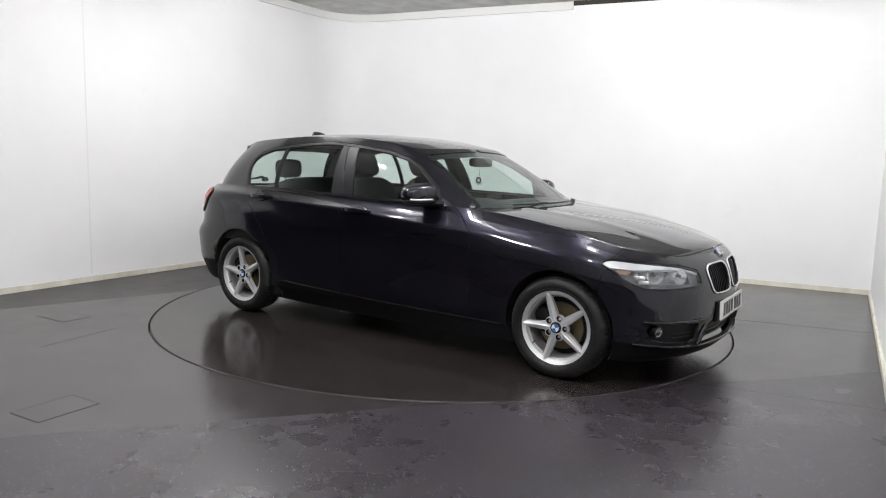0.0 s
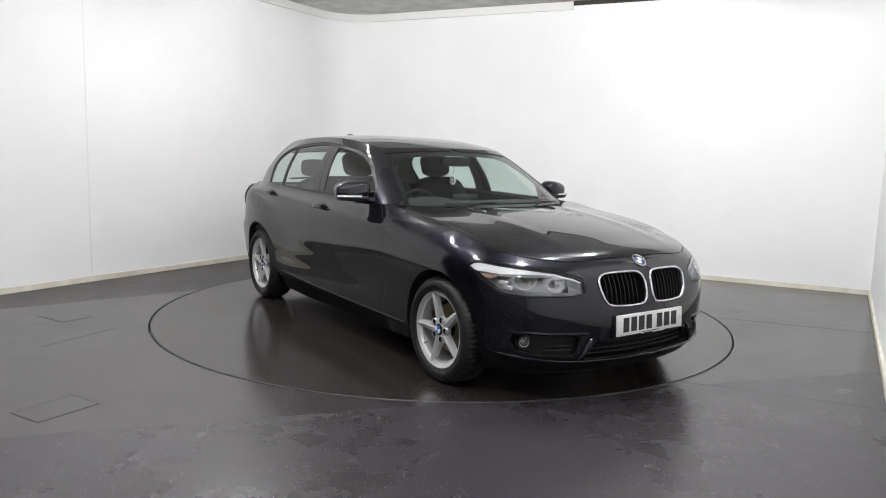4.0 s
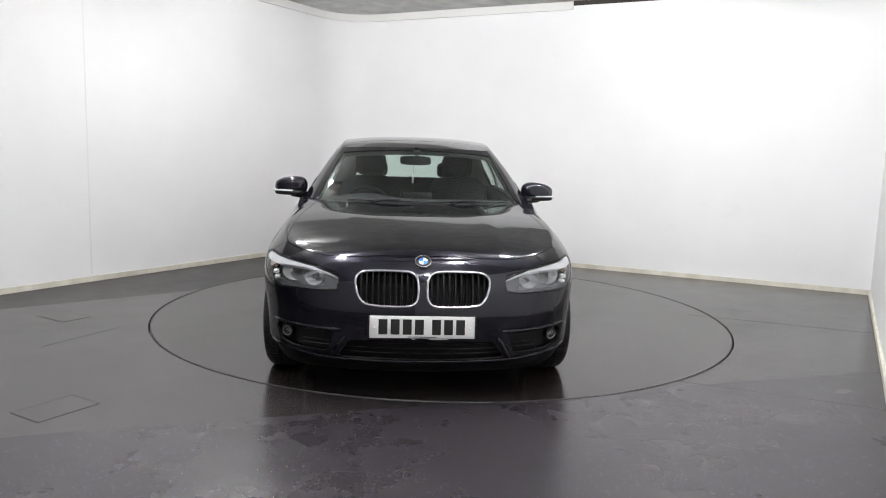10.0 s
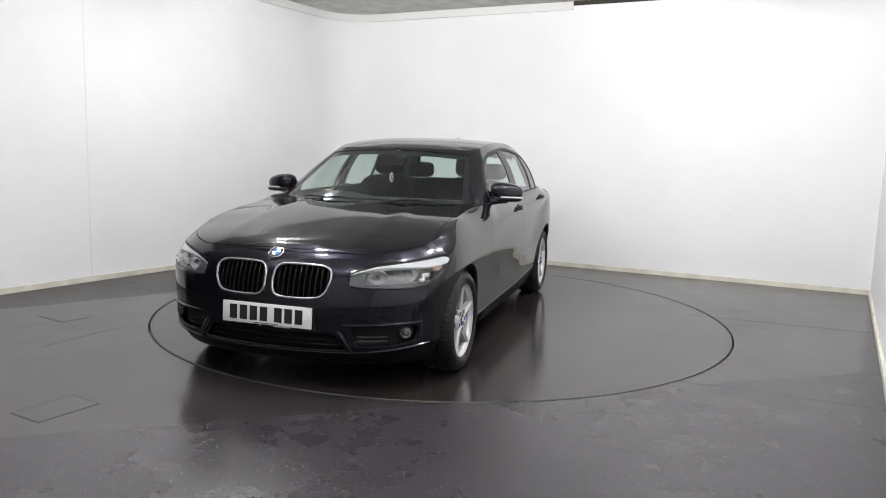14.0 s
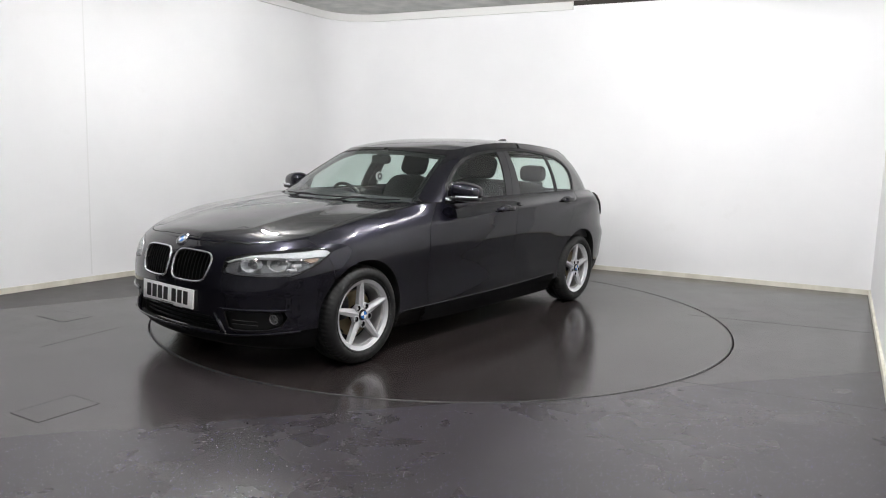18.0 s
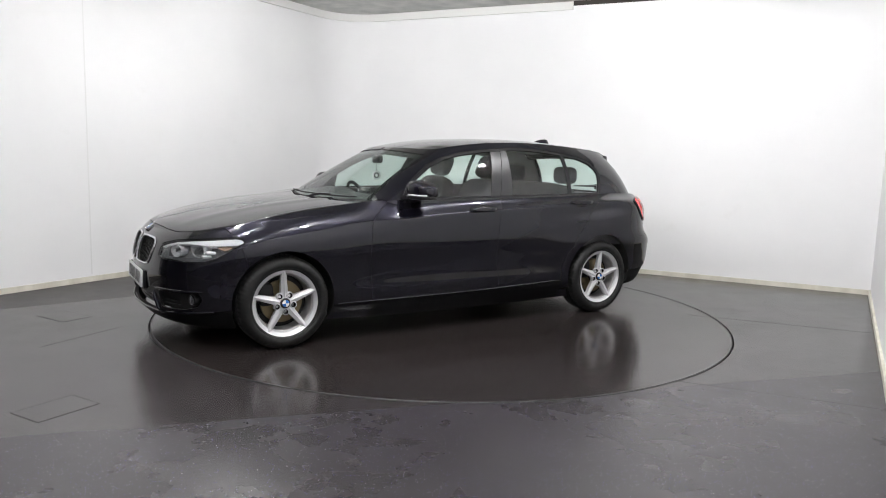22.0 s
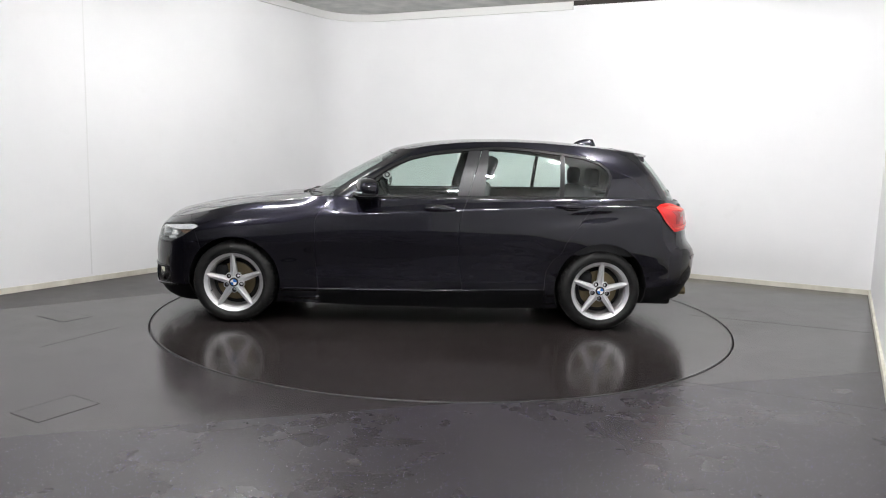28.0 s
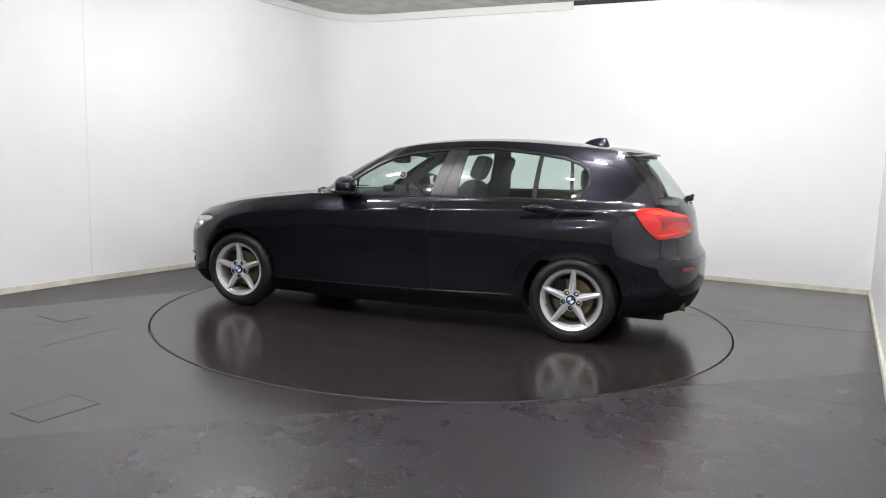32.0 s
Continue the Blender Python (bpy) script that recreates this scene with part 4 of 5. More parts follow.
box_part("bulkhead", M_UNDER, car, 0.70, 0.95, -0.72, 0.72, 0.34, 0.87, 0.02)
box_part("boot_lining", M_UNDER, car, -1.96, -1.34, -0.52, 0.52, 0.36, 0.90, 0.02)
part("exhaust_tip", lathe([(0.028, -0.14), (0.033, -0.01), (0.034, 0), (0.030, 0), (0.028, -0.10)], 20, "X"), M_DARKMETAL, car, "dull metal exhaust tail pipe", m=Matrix.Translation((-2.085, 0.52, 0.262)) @ Matrix.Rotation(math.pi, 4, "Z"))


# ---- lamps ----
M_RED = material("red_lamp_plastic", (0.58, 0.006, 0.006), 0.2, 0.0, 0.35)
M_REDGLOW = material("bright_red_guide", (0.80, 0.045, 0.022), 0.3, 0.0, 0.3)
M_REDDARK = material("dark_red_plastic", (0.30, 0.003, 0.004), 0.25, 0.0, 0.5)
M_HOUSE = material("lamp_grey_lining", (0.24, 0.24, 0.245), 0.30, 0.6)
M_BOWL = material("lamp_housing_grey", (0.11, 0.11, 0.115), 0.35, 0.3)
M_REFLECT = material("lamp_reflector", (0.95, 0.95, 0.96), 0.2, 0.65)
M_FOG = material("fog_reflector", (0.30, 0.30, 0.31), 0.25, 0.85)
M_AMBER = material("amber_reflector", (0.34, 0.22, 0.16), 0.3)
M_BROW = material("white_lamp_brow", (0.52, 0.52, 0.535), 0.35, 0.0)
LAMP_TOP = curve((1.59, 0.700), (1.612, 0.720), (1.640, 0.7255), (1.70, 0.722), (1.79, 0.713), (1.876, 0.702), (1.935, 0.690), (1.985, 0.666), (2.03, 0.630))


def head_lamp(side):
    lamp = shell("headlight", ALL1, shrunk(LAMP_FY, 0.002), M_HOUSE, car, "clear headlight with two round reflectors and a pale brow", side=side, inset=0.075, rim=0)
    shell("lamp_edge", [FINE1], inside(LAMP_FY, lambda p: 0.0035 - LAMP_FY(p)), M_GLOSS, lamp, side=side, inset=0.0005, rim=0.03)
    shell("lamp_brow", [FINE1], inside(shrunk(LAMP_FY, 0.006), line_z(lambda x: LAMP_TOP(x) - 0.013 - 0.030 * step(x, 1.98, 1.70))), M_BROW, lamp, "pale daytime light strip", side=side, inset=0.008, rim=0.03, dark_rim=False)
    lens = shell("lens", ALL1, shrunk(LAMP_FY, 0.003), M_LENS, lamp, side=side, inset=0.002, rim=0)
    lens.visible_shadow = False
    for y, z, r in ((0.668, 0.638, 0.058), (0.552, 0.624, 0.047)):
        lean = radians(24)
        x = min(nose_x(y + e * 1.1 * r * math.cos(lean), z + f * 0.8 * r) + e * 1.1 * r * math.sin(lean) for e in (-1, 0, 1) for f in (-1, 0, 1)) - 0.014
        bowl = lathe([(0.0, -0.052), (0.18 * r, -0.052), (0.20 * r, -0.026), (0.24 * r, -0.024), (0.27 * r, -0.052), (0.55 * r, -0.044), (0.80 * r, -0.026), (0.95 * r, -0.004), (r, 0.008), (1.03 * r, 0.008), (1.04 * r, -0.05)], 13, "X")
        turn = Matrix.Translation((x, side * y, z)) @ Matrix.Rotation(side * lean, 4, "Z") @ Matrix.Diagonal((1, 1.10, 0.80, 1))
        b = part("reflector", bowl, M_REFLECT, lamp, "silver faceted reflector bowl", 4, turn)
        part("bulb_shade", tube([(-0.03, 0, 0.30 * r), (0.000, 0, 0.26 * r), (0.004, 0, -0.10 * r)], [0.012, 0.011, 0.007], 10), M_BOWL, b)
    # grey inner bezel that fills the inner end and the lower edge
    bezel = lambda p: np.maximum(0.505 - np.abs(p[:, 1]), 0.594 + 0.05 * (np.abs(p[:, 1]) - 0.6) - p[:, 2])
    shell("lamp_bezel", ALL1, inside(shrunk(LAMP_FY, 0.006), bezel), M_BOWL, lamp, "smoked grey lamp bezel", side=side, inset=0.022, rim=0.04, dark_rim=False)
    for k in range(2):
        z, y = 0.608 + 0.024 * k, 0.756 + 0.010 * k
        blob_part("side_reflector", (nose_x(y, z) - 0.034, side * y, z), (0.030, 0.014, 0.011), M_REFLECT, lamp, "small faceted side reflector", 0.4, 0.4, nu=12, nv=8)
    amber = polygon("xz", (1.668, 0.672), (1.690, 0.692), (1.735, 0.690), (1.752, 0.668), (1.720, 0.652), (1.690, 0.656))
    shell("indicator_bulb", [FINE1], inside(LAMP_FY, amber), M_AMBER, lamp, "amber indicator reflector", side=side, inset=0.020, rim=0.02, dark_rim=False)


mirrored(head_lamp)


def tail_lamp(side):
    lamp = shell("tail_light", ALL1, inside(LAMP_RY, beyond("x", -1.6, -1)), M_RED, car, "bright red tail light wrapping round the corner", side=side, inset=-0.011, rim=0.02)
    rear = inside(beyond("x", -1.6, -1), lambda p: np.abs(p[:, 1]) - 0.45)
    notch = polygon("xz", (-1.855, 0.893), (-2.12, 0.872), (-2.13, 0.852), (-1.955, 0.858), (-1.915, 0.800), (-1.895, 0.803), (-1.895, 0.862))
    shell("lamp_groove", [FINE1], inside(notch, rear, grown(LAMP_RY, -0.008)), M_REDDARK, lamp, "darker red hooked groove", side=side, inset=-0.0125, rim=0.004)
    for name, pts in (("light_guide", ((-1.775, 0.918), (-1.84, 0.930), (-1.98, 0.908), (-2.12, 0.872), (-2.12, 0.880), (-1.97, 0.890), (-1.84, 0.904))), ("lower_light_guide", ((-1.865, 0.775), (-1.90, 0.762), (-1.98, 0.772), (-2.12, 0.800), (-2.12, 0.816), (-1.98, 0.790), (-1.90, 0.781)))):
        shell(name, [FINE1], inside(polygon("xz", *pts), rear, grown(LAMP_RY, -0.004)), M_REDGLOW, lamp, "brighter red light strip", side=side, inset=-0.0130, rim=0.004)
    refl = inside(polygon("xz", (-2.05, 0.555), (-2.06, 0.530), (-2.14, 0.530), (-2.17, 0.545), (-2.15, 0.560)), lambda p: np.abs(p[:, 1]) - 0.56)
    shell("bumper_reflector", [FINE1], refl, M_REDDARK, car, "red bumper reflector", side=side, inset=-0.004, rim=0.01)


mirrored(tail_lamp)


# ---- front end ----
def kidney(side):
    ring = KIDNEY_LINE + KIDNEY_LINE[:2]
    frame_ob = part("grille_frame", tube([(nose_x(y, z) + 0.002, side * y, z) for y, z in ring], 0.0068, 10, False), M_CHROMEBAR, car, "chrome kidney grille surround")
    shell("grille_back", ALL1, grown(KIDNEY_F, 0.01), M_UNDER, frame_ob, side=side, inset=0.075, rim=0)
    for k in range(10):
        y = 0.046 + 0.0295 * k
        bm = bmesh.new()
        rows = []
        zs = [0.505 + (0.688 - 0.505) * i / 8 for i in range(9)]
        for z in zs:
            x = nose_x(y, z) - 0.016
            rows.append([bm.verts.new((x - d, side * (y + w), z)) for d, w in ((0.0, -0.0035), (0.0, 0.0035), (0.05, 0.0045), (0.05, -0.0045))])
        for a, b in zip(rows, rows[1:]):
            for i in range(4):
                j = (i + 1) % 4
                bm.faces.new((a[i], a[j], b[j], b[i]))
        bmesh.ops.recalc_face_normals(bm, faces=bm.faces)
        part("slat", bm, M_SLAT, frame_ob)


M_SLAT = material("grille_slat", (0.004, 0.004, 0.004), 0.35)
M_SLAT.node_tree.nodes["Principled BSDF"].inputs["Specular IOR Level"].default_value = 0.2
M_CHROMEBAR = material("satin_chrome", (0.66, 0.66, 0.69), 0.2, 0.92)
mirrored(kidney)
shell("intake_back", ALL1, grown(INTAKE, 0.012), M_UNDER, car, "dark lower air intake", both=True, inset=0.07, rim=0)
for k in range(3):
    z = 0.258 + 0.024 * k
    half = 0.405 - 0.05 * (z - 0.245) / 0.09
    pts = [(nose_x(y, z) - 0.05, y, z) for y in np.linspace(-half, half, 17)]
    part("intake_slat", tube(pts, 0.005, 6), M_BLACK, car)


def fog_lamp(side):
    shell("fog_bay", ALL1, grown(FOG_BAY, 0.010), M_UNDER, car, side=side, inset=0.045, rim=0)
    y, z = 0.695, 0.335
    turn = Matrix.Translation((nose_x(y, z) - 0.022, side * y, z)) @ Matrix.Rotation(side * radians(22), 4, "Z") @ Matrix.Scale(0.64, 4)
    fog = part("fog_light", lathe([(0.0, -0.035), (0.022, -0.028), (0.034, -0.004), (0.036, 0.004), (0.043, 0.006), (0.047, -0.002), (0.048, -0.05)], 28, "X"), M_FOG, car, "round fog light in a black bezel", m=turn)
    part("bezel", lathe([(0.043, 0.004), (0.045, 0.012), (0.054, 0.010), (0.060, -0.01), (0.060, -0.05)], 28, "X"), M_BLACK, fog)
    lens = part("fog_lens", lathe([(0.0, 0.014), (0.02, 0.012), (0.036, 0.006)], 24, "X"), M_LENS, fog)
    lens.visible_shadow = False
    for k in range(2):
        zz = 0.290 + 0.022 * k
        part("fog_bay_slat", tube([(nose_x(q, zz) - 0.03, side * q, zz) for q in np.linspace(0.47, 0.61, 6)], 0.004, 6), M_BLACK, car)
    # rounded ledge over the lamp bay, strut beside the intake, and the lower edge
    ledge = [(nose_x(q, 0.383) + 0.003, side * q, 0.381 + 0.010 * ((q - 0.41) / 0.35) ** 2) for q in np.linspace(0.41, 0.765, 16)]
    part("bumper_blade", tube(ledge, [0.004] + [0.0085] * 13 + [0.007, 0.004], 10), M_PAINT, car)
    bar = [(nose_x(q, z) + 0.000, side * q, z) for q, z in ((0.384, 0.350), (0.395, 0.335), (0.412, 0.305), (0.428, 0.275), (0.440, 0.252), (0.452, 0.243))]
    part("bumper_strut", tube(bar, [0.008, 0.013, 0.015, 0.015, 0.014, 0.008], 10), M_PAINT, car)
    edge = [(nose_x(q, 0.25) + 0.004, side * q, z) for q, z in [(q, 0.234 + 0.030 * (max(0.0, q - 0.42) / 0.35) ** 1.6) for q in np.linspace(0.0, 0.785, 28)]]
    part("bumper_lip", tube(edge, 0.0080, 10), M_PAINT, car)


mirrored(fog_lamp)

# number plate: plain bars stand for its characters
plate = box_part("number_plate", M_PLATE, car, -0.006, 0.006, -0.262, 0.262, -0.0555, 0.0555, 0.004, "white number plate with black bars", Matrix.Translation((2.102, 0, 0.412)) @ Matrix.Rotation(radians(-3), 4, "Y"))
for k, y in enumerate((-0.195, -0.135, -0.075, -0.015, 0.07, 0.13, 0.19)):
    box_part("plate_bar", M_INK, plate, 0.0055, 0.0075, y - 0.022, y + 0.022, -0.0365, 0.0395, 0)
box_part("plate_small_bar", M_INK, plate, 0.0055, 0.0072, -0.07, 0.07, -0.0500, -0.0465, 0)
for y in (-0.238, 0.238):
    blob_part("plate_screw", (0.006, y, -0.004), (0.003, 0.006, 0.006), M_PLATE, plate, nu=10, nv=6)
holder = box_part("plate_holder", M_BLACK, car, 2.060, 2.092, -0.27, 0.27, 0.345, 0.465, 0.006)
box_part("holder_bar", M_PLATE, holder, 2.091, 2.095, -0.05, 0.13, 0.3465, 0.352, 0)

badge = part("bonnet_badge", lathe([(0.0, 0.001), (0.034, 0.000), (0.0385, 0.003), (0.041, 0.001), (0.042, -0.01)], 36, "X"), M_INK, car, "round badge with blue and white quarters", m=Matrix.Translation((2.002, 0, 0.728)) @ Matrix.Rotation(radians(-52), 4, "Y"))
badge_quarters(badge, 0.023, 0.003, "X")
part("badge_ring", lathe([(0.0375, 0.002), (0.0395, 0.005), (0.042, 0.003), (0.042, -0.008)], 36, "X"), M_CHROME, badge)


# ---- mirrors, handles, roof ----
def door_mirror(side):
    out = 0.878 if side > 0 else 0.894
    tilt = Matrix.Rotation(side * radians(10), 3, "Z").to_4x4()
    body = blob_part("door_mirror", (0.386, side * out, 1.018), (0.078, 0.114, 0.070), M_PAINT, car, "black door mirror with a pale indicator strip", 0.7, 0.7, tilt, 32, 20)
    for v in body.data.vertices:
        k = np.clip((side * v.co.y - out + 0.08) / 0.17, 0, 1)
        v.co.z = 0.975 + (v.co.z - 0.975) * (1.0 - 0.18 * k ** 1.5)
        v.co.x = v.co.x - 0.015 * k
    part("mirror_arm", tube([(0.47, side * 0.775, 0.952), (0.44, side * 0.83, 0.958), (0.40, side * 0.88, 0.968)], [0.030, 0.024, 0.03], 10), M_GLOSS, body)
    pts = []
    for a in np.linspace(-0.15, 1.25, 18):
        p = tilt.to_3x3() @ Vector((0.081 * math.copysign(abs(math.cos(a)) ** 0.6, math.cos(a)), side * 0.114 * math.copysign(abs(math.sin(a)) ** 0.6, math.sin(a)), 0))
        pts.append((0.386 + p.x, side * out + p.y, 0.984))
    part("indicator", tube(pts, 0.0055, 8), M_INDICATOR, body, "pale indicator strip")
    blob_part("mirror_base", (0.386, side * out, 0.970), (0.079, 0.110, 0.020), M_BLACK, body, "", 0.6, 0.6, tilt)
    back = tilt.to_3x3() @ Vector((-0.068, 0, 0))
    blob_part("mirror_glass", (0.386 + back.x, side * (out - 0.006) + back.y, 1.012), (0.010, 0.082, 0.046), M_MIRROR, body, "", 0.5, 0.5, tilt)
    # triangle in the front corner of the window
    tri = inside(polygon("xz", (0.47, 0.955), (0.40, 1.042), (0.335, 1.082), (0.33, 0.955)), SIDE_ONLY)
    shell("corner_trim", ALL3, tri, M_GLOSS, car, side=side, inset=-0.001)


M_INDICATOR = material("indicator_plastic", (0.75, 0.75, 0.76), 0.15, 0.3)
M_MIRROR = material("mirror_silver", (0.85, 0.87, 0.88), 0.02, 1.0)
mirrored(door_mirror)


def flank_y(x, z):
    return float(flank_w(np.array(x), np.array(z)))


def door_handle(side):
    for x, z in ((-0.148, 0.871), (-1.093, 0.912)):
        y = flank_y(x, z)
        cup = blob_part("handle_cup", (x, side * (y - 0.003), z), (0.078, 0.012, 0.034), M_GLOSS, car, "", 0.7, 0.8)
        bm = blob(bmesh.new(), (x, side * (y + 0.026), z + 0.006), (0.122, 0.013, 0.017), 0.6, 0.7, 28, 12)
        for v in bm.verts:
            k = ((v.co.x - x) / 0.122) ** 2
            v.co.y -= side * 0.026 * k * k
        part("door_handle", bm, M_PAINT, car, "body-coloured bar handle", 60)
        if x > -0.5 and side < 0:
            blob_part("key_lock", (x - 0.135, side * (y + 0.004), z + 0.004), (0.012, 0.006, 0.012), M_PAINT, car, nu=12, nv=8)


mirrored(door_handle)

# added bright bead for the glint along the lower edge of the doors over the sill
for side in (1, -1):
    line = [(x, side * (float(flank_w(np.array(x), np.array(float(SEAM_SILL(x))))) + 0.0005), float(SEAM_SILL(x)) + 0.004) for x in np.linspace(0.98, -0.88, 40)]
    part("door_edge_glint", tube(line, 0.0042, 8), M_EDGE, car, "thin added bright line for the glint along the lower door edges")

# shark-fin antenna: side outline with a width at each point
fin = bmesh.new()
FIN_TOP = ((-1.235, 1.372, 0.004), (-1.262, 1.392, 0.014), (-1.300, 1.412, 0.016), (-1.345, 1.424, 0.013), (-1.395, 1.428, 0.009), (-1.418, 1.425, 0.007), (-1.440, 1.385, 0.009), (-1.446, 1.362, 0.012))
rows = []
for k, (x, z, w) in enumerate(FIN_TOP):
    foot = 0.008 + 0.030 * math.sin(math.pi * min(1.0, 0.12 + k / 8.5))
    zf = 1.352
    rows.append([fin.verts.new(p) for p in ((x, -foot, zf), (x, -(foot + w) / 2 - 0.002, zf + (z - zf) * 0.45), (x, -w, z - 0.005), (x, -w * 0.4, z), (x, w * 0.4, z), (x, w, z - 0.005), (x, (foot + w) / 2 + 0.002, zf + (z - zf) * 0.45), (x, foot, zf))])
for p, q in zip(rows, rows[1:]):
    for i in range(7):
        fin.faces.new((p[i], p[i + 1], q[i + 1], q[i]))
fin.faces.new(rows[0][::-1])
fin.faces.new(rows[-1])
bmesh.ops.recalc_face_normals(fin, faces=fin.faces)
part("roof_antenna", fin, M_PAINT, car, "black shark-fin roof antenna", 40)

# spoiler over the rear window
sp = bmesh.new()
rows = []
for y in np.linspace(-0.485, 0.485, 31):
    e = abs(y) / 0.485
    xr = -1.830 + 0.150 * e ** 2.5
    xf = -1.50 + 0.0 * e
    zt = float(ROOF_EDGE(xf)) + float(ROOF_MID(xf) - ROOF_EDGE(xf)) * (1 - abs(y / 0.565) ** 2.5) + 0.002
    zr = 1.309 - 0.020 * e ** 2.5
    rows.append([sp.verts.new(p) for p in ((xf, y, zt), ((xf + xr) / 2, y, (zt + zr) / 2 + 0.010), (xr, y, zr), (xr + 0.004, y, zr - 0.012), (xr + 0.05, y, zr - 0.028), (-1.60, y, zr - 0.055))])
for a, b in zip(rows, rows[1:]):
    for i in range(5):
        sp.faces.new((a[i], b[i], b[i + 1], a[i + 1]))
sp.faces.new(rows[0][::-1])
sp.faces.new(rows[-1])
bmesh.ops.recalc_face_normals(sp, faces=sp.faces)
spoiler = part("roof_spoiler", sp, M_PAINT, car, "black roof spoiler over the rear window", 30)

for side in (1, -1):
    bm = bmesh.new()
    lo = [bm.verts.new(p) for p in ((-1.60, side * 0.475, 1.262), (-1.72, side * 0.455, 1.250), (-1.715, side * 0.450, 1.290), (-1.58, side * 0.480, 1.305))]
    hi = [bm.verts.new((v.co.x, v.co.y + side * 0.022, v.co.z)) for v in lo]
    bm.faces.new(lo)
    bm.faces.new(hi[::-1])
    for i in range(4):
        bm.faces.new((lo[i], lo[(i + 1) % 4], hi[(i + 1) % 4], hi[i]))
    bmesh.ops.recalc_face_normals(bm, faces=bm.faces)
    part("spoiler_fin", bm, M_GLOSS, spoiler)

# wipers
def wiper(points, name="wiper"):
    arm = part(name, tube(points, [0.010, 0.009, 0.007, 0.005][:len(points)], 8), M_BLACK, car, "black wiper arm lying at the screen base")
    return arm


def screen_point(y, z):
    """A point just ahead of the windscreen."""
    g = GRID3[:, :, :].reshape(-1, 3)
    g = g[g[:, 0] > 0.1]
    i = np.argmin((g[:, 1] - abs(y)) ** 2 + (g[:, 2] - z) ** 2)
    return Vector((g[i, 0] + 0.010, y, z + 0.012))


for y0, y1 in ((-0.46, 0.10), (0.06, 0.60)):
    blade = [screen_point(y0 + (y1 - y0) * k / 10, 0.944) for k in range(11)]
    pivot = blade[0] + Vector((0.045, 0, -0.030))
    arm = wiper([pivot, pivot + Vector((0.0, 0.12, 0.010)), blade[4] + Vector((0.012, 0, 0.004)), blade[6] + Vector((0.004, 0, 0.006))])
    part("wiper_blade", tube(blade, 0.0055, 6), M_BLACK, arm)
    blob_part("wiper_pivot", pivot, (0.016, 0.016, 0.010), M_BLACK, arm, nu=12, nv=8)
rw = part("rear_wiper", tube([(-2.045, 0.02, 0.985), (-2.075, 0.0, 1.012), (-2.072, -0.08, 1.000), (-2.045, -0.30, 0.992)], [0.016, 0.014, 0.010, 0.006], 8), M_GLOSS, car, "black rear wiper arm")
blob_part("wiper_pivot", (-2.055, 0.02, 0.992), (0.030, 0.026, 0.022), M_BLACK, rw, nu=12, nv=8)

# fuel flap
flap = disc_xz(-1.415, 0.796, 0.088)
shell("fuel_flap", ALL1, inside(flap, lambda p: p[:, 2] * 0 + 1), M_PAINT, car, side=-1, inset=-0.0012, rim=0.004)


# ---- inside the car ----
for side in (1, -1):
    shell("door_card", ALL1, inside(beyond("x", -1.98), beyond("x", 0.72, -1), either(beyond("z", 0.55), inside(beyond("z", 0.30), lambda p: -ARCH_R(p) - 0.05)), lambda p: np.abs(p[:, 1]) - 0.4), M_DASH, car, side=side, inset=0.055, rim=0)
M_HEADLINER = material("grey_headliner", (0.17, 0.17, 0.168), 0.9)
shell("headliner", [GRID4], beyond("x", -1.62), M_HEADLINER, car, both=True, inset=0.035, rim=0)
for side in (1, -1):
    shell("pillar_lining", ALL3, inside(lambda p: -DLO(p) - 0.004, lambda p: -WIND(p) - 0.012, lambda p: -REAR_GLASS(p) - 0.03, beyond("z", 0.95), beyond("x", 0.64, -1)), M_HEADLINER, car, side=side, inset=0.024, rim=0)
dash = bmesh.new()
dx = [(0.86, 0.895), (0.70, 0.930), (0.55, 0.950), (0.42, 0.945), (0.36, 0.915), (0.33, 0.86), (0.36, 0.70), (0.42, 0.45)]
rows = []
for y in np.linspace(-0.70, 0.70, 15):
    hump = 0.030 * math.exp(-((y + 0.36) / 0.16) ** 4)
    rows.append([dash.verts.new((x, y, z + hump * (1 if x < 0.6 else 0.2) * (z > 0.8))) for x, z in dx])
for a, b in zip(rows, rows[1:]):
    for i in range(len(dx) - 1):
        dash.faces.new((a[i], b[i], b[i + 1], a[i + 1]))
bmesh.ops.recalc_face_normals(dash, faces=dash.faces)
dashboard = part("dashboard", dash, M_DASH, car, "black dashboard", 60)
box_part("dash_screen", M_GLOSS, dashboard, 0.400, 0.414, -0.11, 0.11, 0.915, 0.990, 0.004)
# driver's wheel on the right-hand side
sw = lathe([(0.172 + 0.014 * math.cos(a), 0.014 * math.sin(a)) for a in np.linspace(0, 2 * math.pi, 11)[:-1]], 40, "X", closed=True)
steer = part("steering_wheel", sw, M_BLACK, car, "black leather steering wheel", 60, Matrix.Translation((0.285, -0.36, 0.858)) @ Matrix.Rotation(radians(24), 4, "Y"))
blob_part("steering_hub", (0.01, 0, 0), (0.025, 0.065, 0.060), M_BLACK, steer)
for a in (0, 180, 270):
    d = Vector((0, math.cos(radians(a)), math.sin(radians(a))))
    part("wheel_spoke", tube([d * 0.05, d * 0.168], 0.014, 8), M_BLACK, steer)


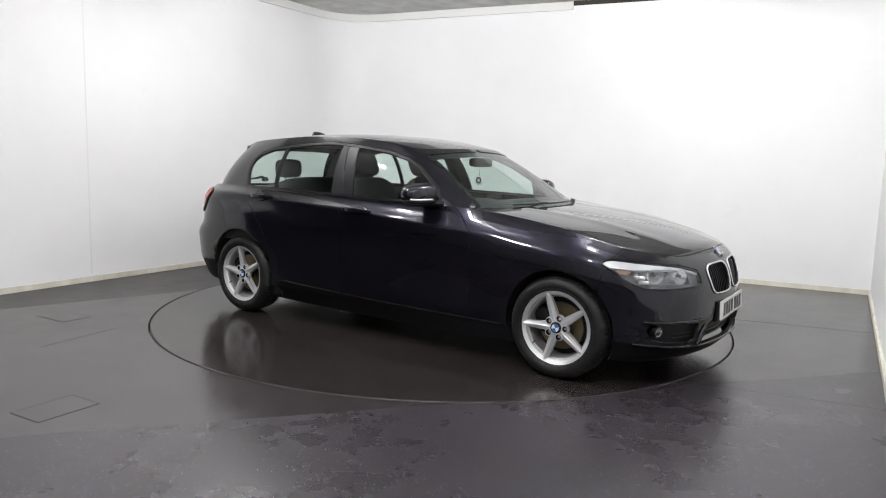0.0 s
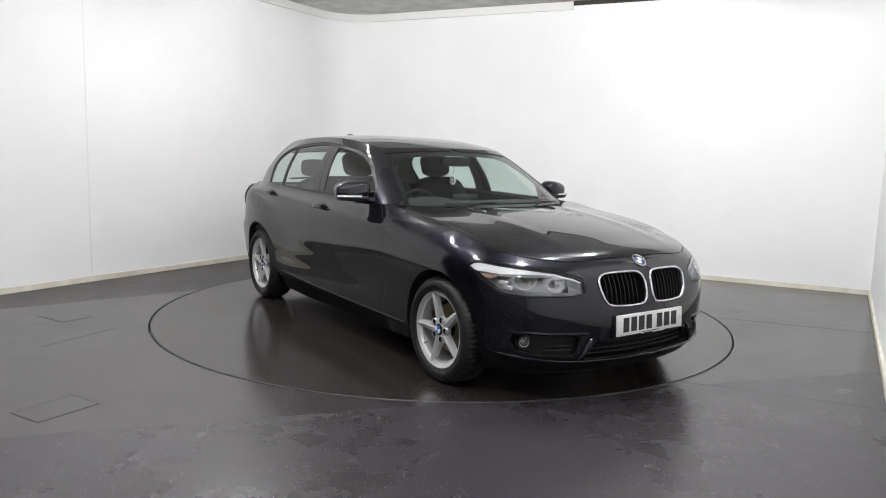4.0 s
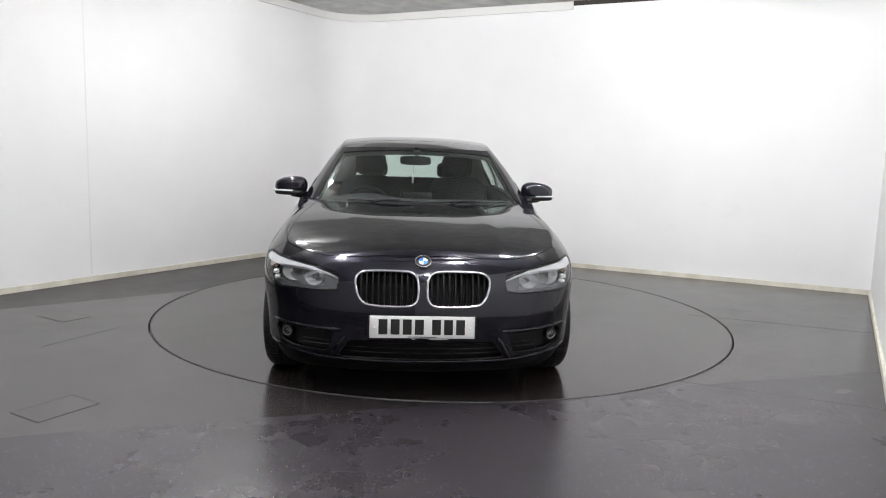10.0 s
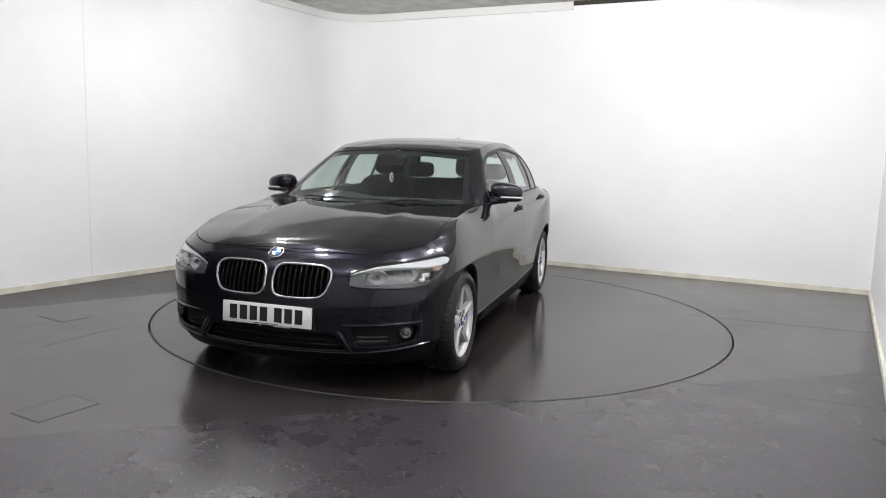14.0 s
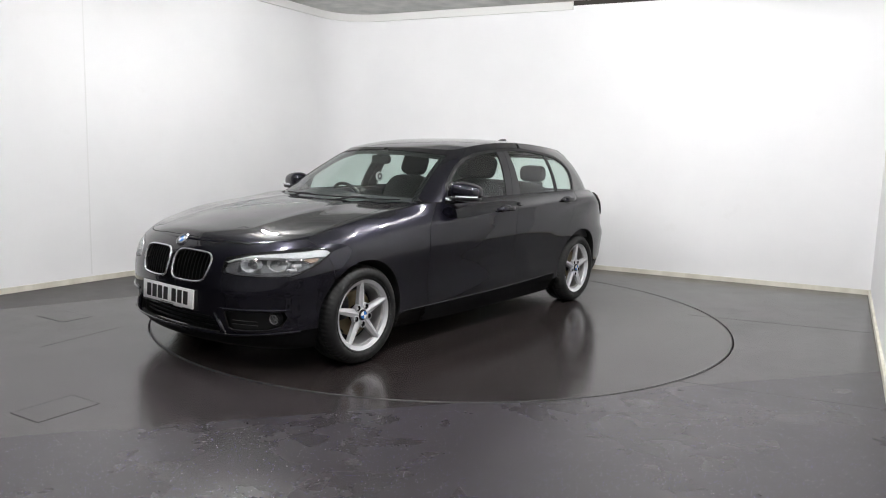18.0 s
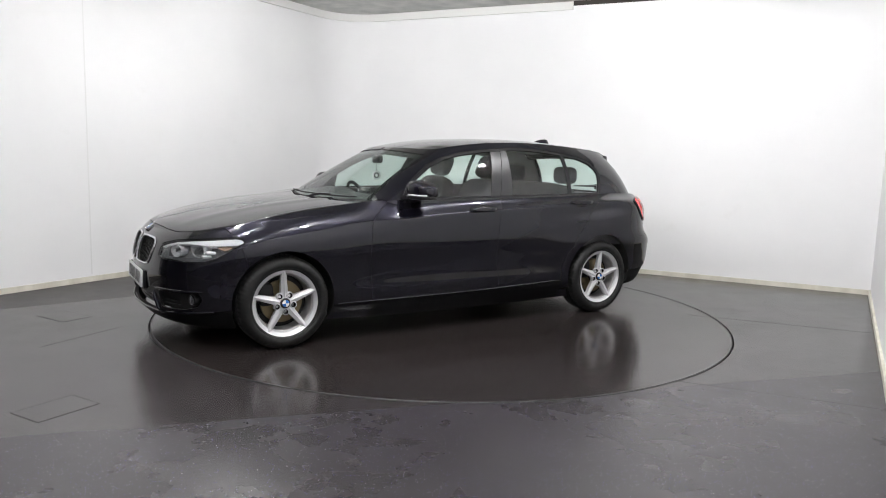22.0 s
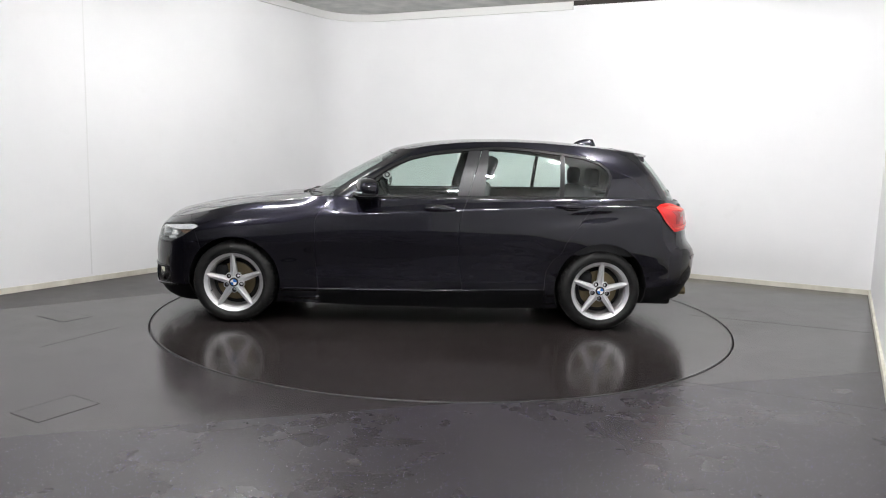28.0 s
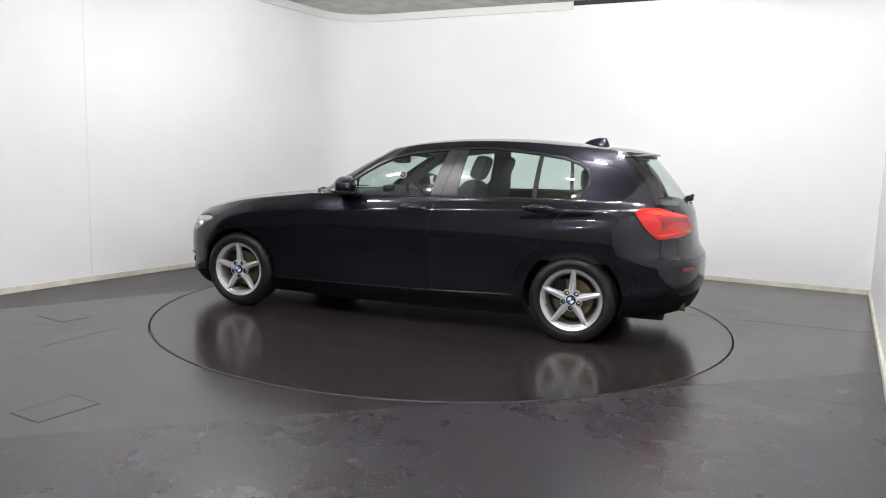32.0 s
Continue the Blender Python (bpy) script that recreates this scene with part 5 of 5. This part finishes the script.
def seat(x, y, width, back_top, lean, head=True, head_size=(0.045, 0.128, 0.085), head_z=0.11):
    """A seat with its cushion as the part, backrest and headrest under it."""
    base = blob_part("seat", (x + 0.22, y, 0.50), (0.27, width, 0.12), M_SEAT, car, "dark cloth seat", 0.45, 0.45)
    h = back_top - 0.50
    turn = Matrix.Rotation(radians(-lean), 4, "Y")
    back = blob_part("backrest", (0, 0, 0), (0.075, width, h / 2 + 0.03), M_SEAT, base, "", 0.5, 0.42)
    back.matrix_basis = Matrix.Translation((x, y, 0.50)) @ turn @ Matrix.Translation((0, 0, h / 2))
    if head:
        top = Matrix.Translation((x, y, 0.50)) @ turn
        hz = h + head_z
        hb = blob_part("headrest", (0, 0, 0), head_size, M_SEAT, base, "", 0.55, 0.5)
        hb.matrix_basis = top @ Matrix.Translation((0.012, 0, hz))
        for s in (-0.062, 0.062):
            p0, p1 = top @ Vector((0, s, h - 0.03)), top @ Vector((0.006, s, hz - 0.03))
            part("headrest_post", tube([p0, p1], 0.0065, 8), M_CHROME, base)
    return base


for y in (0.365, -0.365):
    seat(-0.27, y, 0.255, 1.085, 22, True, (0.050, 0.130, 0.095), 0.135)
seat(-1.10, 0.0, 0.62, 1.055, 24, False)
for y in (0.36, -0.36):
    top = Vector((-1.345, y, 1.070))
    hb = blob_part("rear_headrest", top + Vector((0, 0, 0.045)), (0.045, 0.125, 0.075), M_SEAT, car, "dark cloth rear headrest", 0.55, 0.5)
    for s in (-0.06, 0.06):
        part("headrest_post", tube([(-1.315, y + s, 0.95), (-1.325, y + s, 1.05)], 0.006, 8), M_CHROME, hb)
box_part("parcel_shelf", M_DASH, car, -1.98, -1.36, -0.60, 0.60, 0.925, 0.945, 0.006)
rv = blob_part("rear_view_mirror", (0.29, -0.01, 1.215), (0.022, 0.115, 0.034), M_BLACK, car, "black rear-view mirror", 0.5, 0.5, Matrix.Rotation(radians(-12), 4, "Z"))
part("mirror_stalk", tube([(0.295, 0, 1.225), (0.315, 0, 1.245)], 0.016, 10), M_BLACK, rv)
fresh = part("air_freshener", lathe([(0.0, 0.006), (0.030, 0.006), (0.036, 0.003), (0.036, -0.003), (0.030, -0.006), (0.0, -0.006)], 28), M_PLATE, car, "round pale air freshener hanging from the mirror", m=Matrix.Translation((0.29, -0.028, 1.085)))
part("disc_face", lathe([(0.012, 0.0075), (0.024, 0.0075), (0.024, 0.006), (0.012, 0.006)], 28, closed=True), M_BOWL, fresh)
part("disc_face", lathe([(0.012, -0.006), (0.024, -0.006), (0.024, -0.0075), (0.012, -0.0075)], 28, closed=True), M_BOWL, fresh)
part("cord", tube([(0, 0, 0.03), (0, 0.01, 0.12)], 0.0015, 5), M_INK, fresh)


# ---- what moves ----
TURN = ((0, -34.24), (3, -49.73), (6, -65.39), (9, -81.06), (13, -101.93), (17, -122.89), (19, -133.27), (23, -153.52), (25, -163.61), (28, -178.6), (30, -188.89), (32, -199.39))
OFFSET = Vector((0.1941, -0.2459, 0))


def motions():
    """The turntable turns evenly and carries the car."""
    fit = np.polyfit([t for t, a in TURN], [a for t, a in TURN], 5)
    table_rows, car_rows = [], []
    for k in range(65):
        t = k / 2
        m = pose(0, 0, 0, 0, 0, float(np.polyval(fit, t)))
        table_rows.append((t, m))
        car_rows.append((t, m @ Matrix.Translation(OFFSET)))
    walk(turntable, table_rows)
    walk(car, car_rows)


motions()
